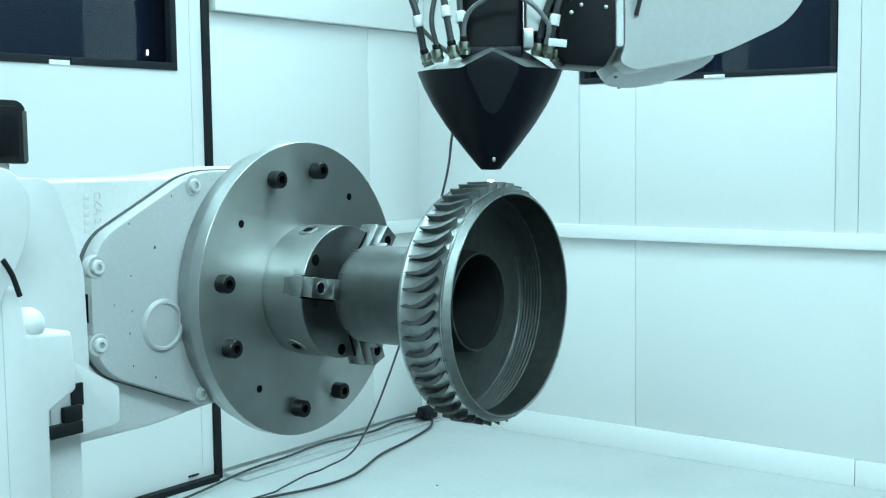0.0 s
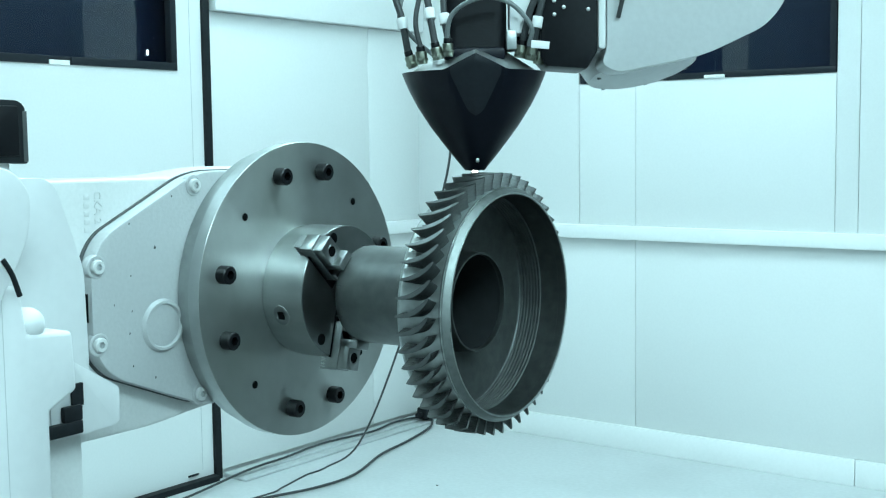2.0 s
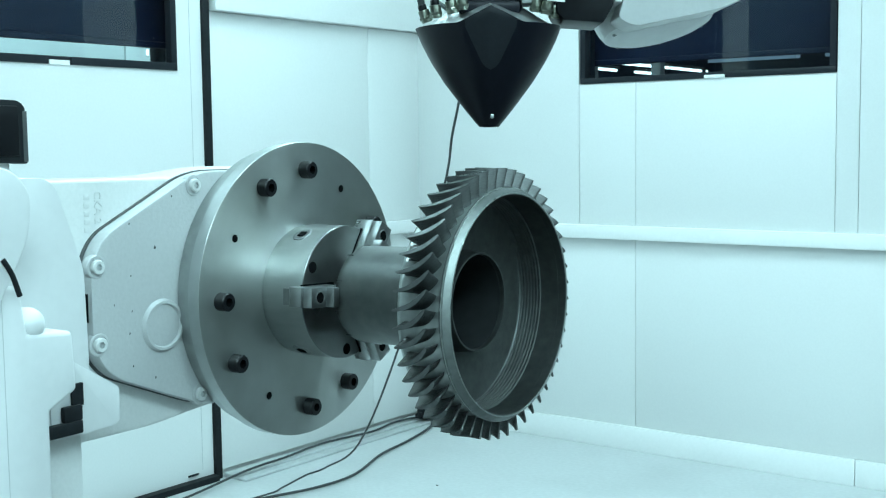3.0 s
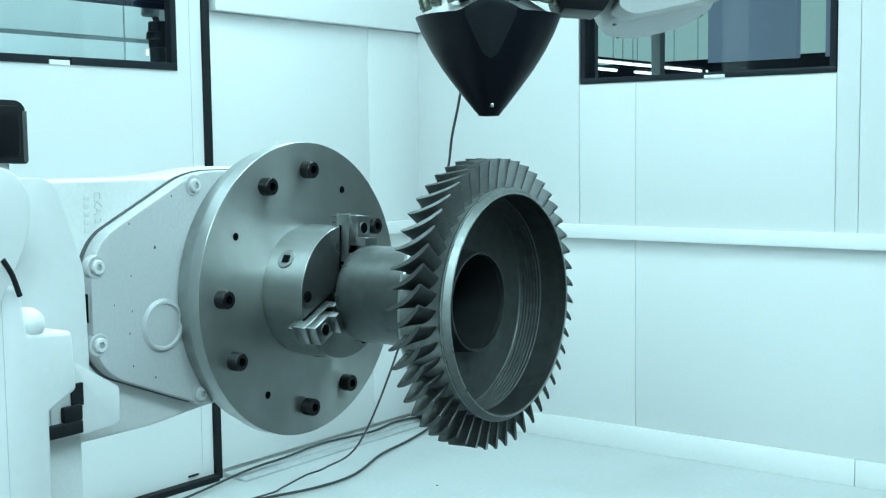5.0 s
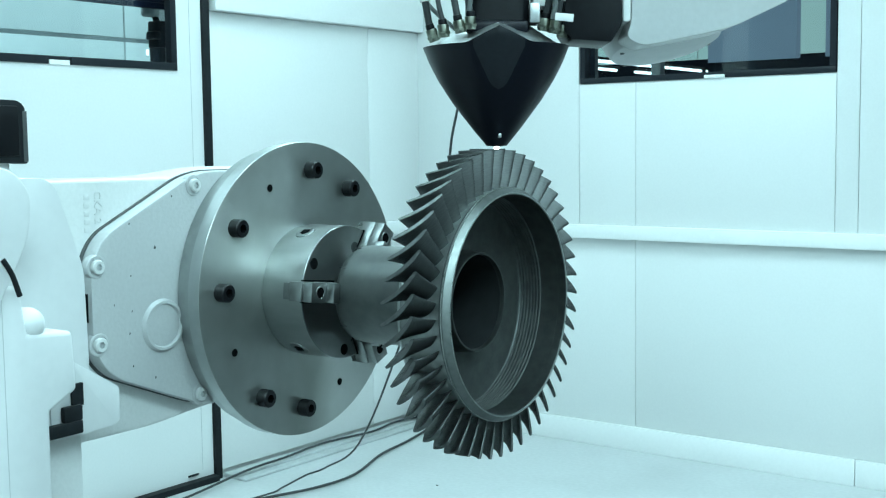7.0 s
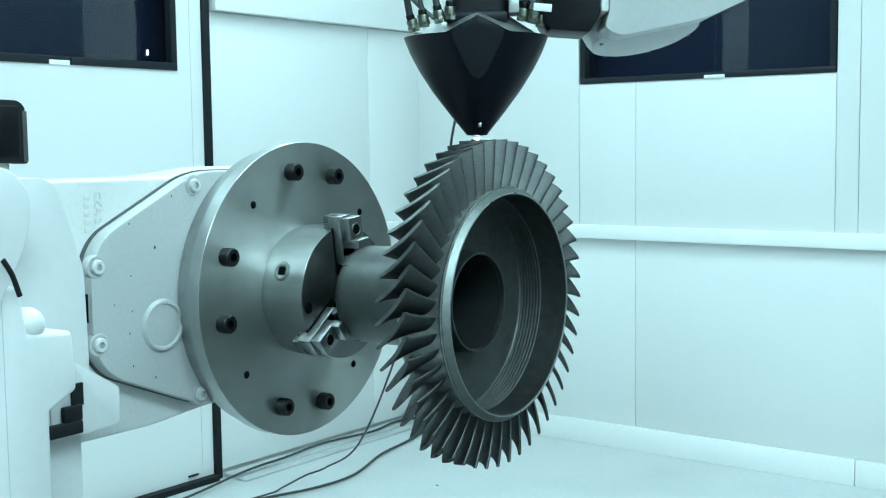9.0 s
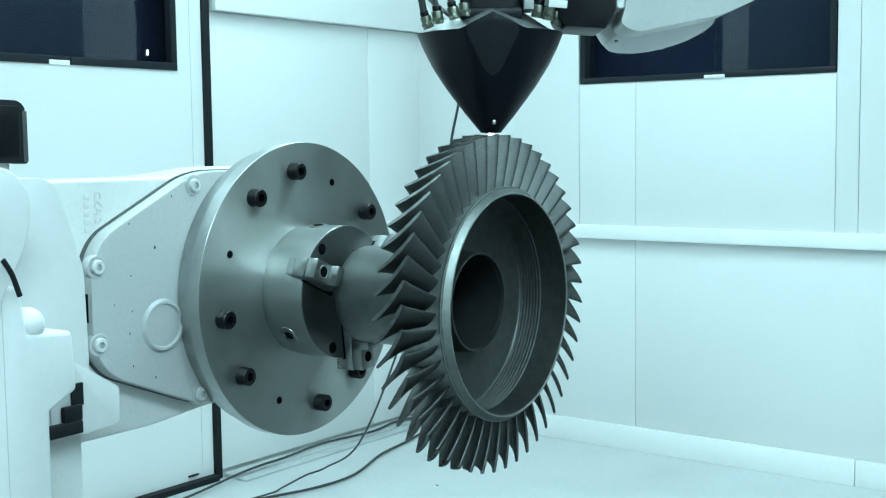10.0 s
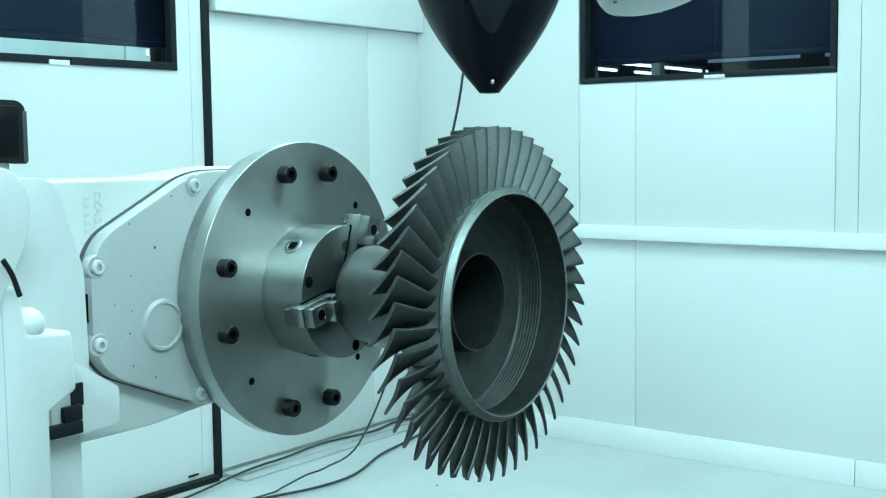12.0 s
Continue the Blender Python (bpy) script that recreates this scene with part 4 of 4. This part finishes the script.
    runs = [((-0.082, -0.025, 0.140), -0.35, [(-0.097, -0.03, 0.205), (-0.108, -0.02, 0.26), (-0.10, 0.0, 0.40)], 0.0048, True),
            ((-0.070, -0.050, 0.143), -0.10, [(-0.078, -0.05, 0.20), (-0.070, -0.04, 0.25), (-0.05, 0.0, 0.40)], 0.0034, False),
            ((-0.048, -0.055, 0.148), -0.22, [(-0.060, -0.05, 0.215), (-0.066, -0.03, 0.27), (-0.06, 0.0, 0.40)], 0.0046, True),
            ((-0.036, -0.060, 0.152), 0.02, [(-0.040, -0.055, 0.205), (-0.040, -0.04, 0.26), (-0.03, 0.0, 0.40)], 0.0044, True),
            ((0.060, -0.045, 0.150), 0.20, [(0.072, -0.055, 0.205), (0.085, -0.05, 0.26), (0.07, 0.0, 0.40)], 0.0048, False),
            ((0.074, -0.050, 0.146), 0.18, [(0.084, -0.058, 0.20), (0.094, -0.05, 0.26), (0.09, 0.0, 0.40)], 0.0048, True),
            ((0.086, -0.035, 0.142), 0.12, [(0.090, -0.045, 0.20), (0.098, -0.04, 0.26), (0.10, 0.0, 0.40)], 0.0045, False)]
    for p, lean, path, r, label in runs:
        e = connector(*p, lean, label)
        line = part("cable", sweep([tuple(e)] + path, r), CABLE, top, "black cable to the head")
        if label:
            q = Vector(path[0]).lerp(Vector(e), 0.15)
            d = (Vector(path[1]) - Vector(e)).normalized()
            part("tag", rod(q - d * 0.007, q + d * 0.008, r + 0.0024, 18, 0.0005), TAG, line, "white cable label sleeve")
    part("tag_flag", boxes((0.056, 0.080, -0.072, -0.0705, 0.168, 0.178), bevel=0.0006), TAG, top, "white paper label", at=pose(0, 0, 0, 0, 6, 0))
    part("hose", sweep([(-0.038, -0.062, 0.165), (-0.030, -0.070, 0.205), (0.005, -0.078, 0.2255), (0.045, -0.072, 0.220), (0.074, -0.066, 0.19), (0.072, -0.055, 0.165)], 0.0032), GREY_CABLE, top, "thin grey looped hose")
    part("hose", sweep([(-0.050, -0.030, 0.152), (-0.080, -0.02, 0.178), (-0.100, -0.02, 0.205), (-0.096, -0.01, 0.24)], 0.003), GREY_CABLE, top, "thin grey looped hose")
    return top


def robot_wrist():
    top = group_of("robot_arm", HEAD_HOME, "white robot wrist and forearm carrying the black head", "robot arm")
    part("tool_flange", boxes((0.1645, 0.176, -0.052, 0.075, 0.160, 0.46), bevel=0.004), TAG, top, "pale tool flange")
    arm = rounded([(0.176, 0.50), (0.176, 0.160), (0.168, 0.140), (0.190, 0.128), (0.305, 0.150), (0.345, 0.168), (0.388, 0.188), (0.414, 0.222), (0.424, 0.27), (0.44, 0.50)], 0.02)
    part("forearm", prism(arm, -0.055, 0.17, 0.022, 5, plane="xz"), ROBOT, top, "white painted cast robot arm")
    part("port", rod((0.196, -0.0585, 0.236), (0.196, -0.050, 0.236), 0.013, 24, 0.001), GREY_CABLE, top, "grey round port in the arm")
    cap = lathe([(-0.014, 0.0), (-0.014, 0.040), (-0.012, 0.058), (-0.011, 0.060), (-0.011, 0.066), (-0.006, 0.078), (0.004, 0.0835), (0.018, 0.088), (0.05, 0.088), (0.09, 0.080), (0.13, 0.07)], 72, axis="z")
    wrist = part("wrist_cap", cap, WRIST, top, "white round wrist cover, lightened for missing bounce light", at=pose(0.243, 0.075, 0.143, -12, -11, 0))
    for k in range(6):
        a = radians(60 * k + 20)
        part("cover_screw", rod((0.070 * math.cos(a), 0.070 * math.sin(a), -0.0105), (0.070 * math.cos(a), 0.070 * math.sin(a), -0.006), 0.003, 12), GREY_CABLE, wrist)
    part("hose", sweep([(0.190, -0.058, 0.20), (0.196, -0.066, 0.23), (0.204, -0.060, 0.27), (0.205, -0.058, 0.40)], 0.003), CABLE, top, "thin black hose on the arm")
    part("end_clamp", boxes((0.262, 0.276, -0.060, -0.02, 0.128, 0.140), bevel=0.002), RUBBER, wrist, at=pose(-0.195, 0, -0.125))
    return top


head_ob, robot_ob = print_head(), robot_wrist()


def melt_pool():
    bm = bmesh.new()
    bmesh.ops.create_uvsphere(bm, u_segments=16, v_segments=10, radius=0.0034)
    for v in bm.verts:
        v.co.z *= 0.55
        v.co.x *= 1.3
    ob = part("melt_pool", bm, HOT, None, "small white-hot melt pool under the nozzle")
    return tagged(ob, "", "melt pool")


pool_ob = melt_pool()


# ---------------------------------------------------------------- what moves
def stretch(start, values):
    return [(round(start + 0.1 * i, 1), v) for i, v in enumerate(values)]


def turn_rows():
    """Turn of the spindle in degrees: (seconds, degrees), shortest way round, never more than 60 degrees a row."""
    first = stretch(0.0, [98, 338, 209, 87, 321, 80, 314, 72, 308, 194, 318, 188, 58, 312, 70, 306, 180, 300, 186, 300, 184, 69, 312, 192, 325, 206, 323, 213, 94, 225, 106, 233, 248])
    second = stretch(4.8, [336, 240, 15, 270, 179, 84, 356, 128, 46, 176, 84, 356, 140, 50, 320, 241, 16, 294, 218, 1, 278, 56, 342, 260, 186])
    third = stretch(8.8, [36, 330, 266, 61, 146, 313, 252, 51, 354, 294, 101, 50, 204, 159, 103, 66, 16, 182, 132, 292, 242, 53, 6, 43, 11, 332, 144, 108, 283, 256, 226, 24, 1])
    gap_a = stretch(3.3, [248 - 84.5 * k for k in range(1, 16)])
    gap_b = stretch(7.3, [186 - 76.9 * k for k in range(1, 16)])
    rows, angle = [], None
    for t, a in first + gap_a + second + gap_b + third:
        if angle is None:
            angle = a - 1.4
            rows.append((t, angle))
            continue
        step = (a - 1.4 - angle + 180) % 360 - 180
        for k in (1, 2):
            rows.append((t - 0.1 + k / 30, angle + step * k / 3))
        angle += step
        rows.append((t, angle))
    return rows


def head_rows():
    """Tip of the nozzle: (seconds, millimetres along the axis, millimetres over it)."""
    d1 = [340, 338, 331, 320, 325, 320, 334, 317, 340, 336, 355, 342, 314, 354, 351, 336, 340, 335, 334, 337, 314, 349, 320, 325, 346, 354, 337, 349, 315, 338, 338, 338, 335]
    z1 = [185, 224, 176, 177, 177, 177, 177, 178, 187, 230, 178, 181, 180, 180, 182, 233, 185, 185, 185, 186, 184, 186, 188, 188, 189, 190, 224, 191, 192, 193, 243, 194, 194]
    d2 = [332, 335, 338, 335, 335, 338, 349, 340, 336, 350, 338, 336, 353, 352, 321, 338, 336, 343, 336, 338, 337, 337, 350, 324, 338]
    z2 = [204, 208, 258, 207, 207, 207, 208, 209, 261, 210, 261, 261, 212, 213, 214, 258, 215, 215, 216, 217, 222, 268, 217, 220, 271]
    d3 = [352, 336, 318, 336, 321, 349, 324, 354, 338, 317, 346, 351, 341, 336, 329, 356, 336, 338, 336, 335, 318, 334, 333, 350, 343, 338, 336, 318, 349, 336, 339, 317, 339]
    z3 = [228, 279, 232, 231, 232, 233, 234, 234, 234, 236, 235, 236, 235, 238, 238, 239, 252, 239, 291, 242, 243, 291, 242, 247, 247, 273, 248, 249, 251, 299, 251, 251, 289]
    gap_a = [(3.4, 345, 196), (3.6, 322, 197), (3.8, 350, 198), (4.0, 330, 200), (4.2, 348, 201), (4.4, 320, 202), (4.6, 345, 203)]
    gap_b = [(7.4, 345, 220), (7.6, 322, 222), (7.8, 350, 223), (8.0, 330, 224), (8.2, 348, 225), (8.4, 322, 226), (8.6, 346, 227)]
    def join(s, d, z):
        return [(t, a, b) for (t, a), b in zip(stretch(s, d), z)]
    return join(0.0, d1, z1) + gap_a + join(4.8, d2, z2) + gap_b + join(8.8, d3, z3)


def blade_radius(t):
    return R_STUB + (R_TIP - R_STUB) * min((t + 0.25) / 12.0, 1.0)


def lift_rows(at, turn, rows):
    return [(t, pose(at[0], at[1], at[2] + h, 0, 0, turn)) for t, h in rows]


def on_axis(d, z):
    c, s = math.cos(radians(YAW)), math.sin(radians(YAW))
    return (AXIS[0] + d * c, AXIS[1] + d * s, AXIS[2] + z)


def motions():
    turns = [(t, pose(*AXIS, a, 0, YAW)) for t, a in turn_rows()]
    for ob in (plate_ob, chuck_ob, wheel_ob):
        walk(ob, turns)
    tips = head_rows()
    carried = [(t, pose(*on_axis(d / 1000, z / 1000), 0, 0, HEAD_TURN)) for t, d, z in tips]
    walk(head_ob, carried)
    walk(robot_ob, carried)
    walk(pool_ob, [(t, pose(*on_axis(d / 1000, blade_radius(t) + 0.0018 - (0.006 if z / 1000 > blade_radius(t) + 0.02 else 0.0)), 0, 0, YAW)) for t, d, z in tips])
    # the screens' lifts stand in for hall lights switching on and off
    walk(shut_w, lift_rows(SHUT_W, 90, [(0.0, 0), (2.2, 0), (2.4, 0.10), (3.2, 0.10), (4.6, 0.24), (7.2, 0.24), (8.6, 0), (11.8, 0), (12.0, 0.10)]))
    walk(shut_n, lift_rows(SHUT_N, 0, [(0.0, 0), (2.2, 0), (2.4, 0.095), (3.2, 0.095), (4.7, 0.50), (6.0, 0.50), (7.2, 0.28), (8.6, 0), (11.8, 0), (12.0, 0.095)]))
    step = (R_TIP - R_STUB) / LAYERS

    def lowered(k, drop):
        twist = math.degrees(stagger(layer_tops[k]) - stagger(layer_tops[k] - drop))
        return pose(0, 0, -drop, 0, 0, -twist)
    for layer, k in layer_parts:
        start = k - 0.25
        rest = lowered(k, layer_tops[k] - R_HIDE)
        rows = [(0.0, rest), (start - 0.1, rest), (start, lowered(k, step))] if k else [(0.0, lowered(k, step * 0.75))]
        rows += [(start + 1.0, lowered(k, 0.0)), (12.0, lowered(k, 0.0))]
        walk(layer, rows)
        for curve in layer.animation_data.action.layers[0].strips[0].channelbag(layer.animation_data.action_slot).fcurves:
            for key in curve.keyframe_points:
                key.interpolation = "LINEAR"


motions()
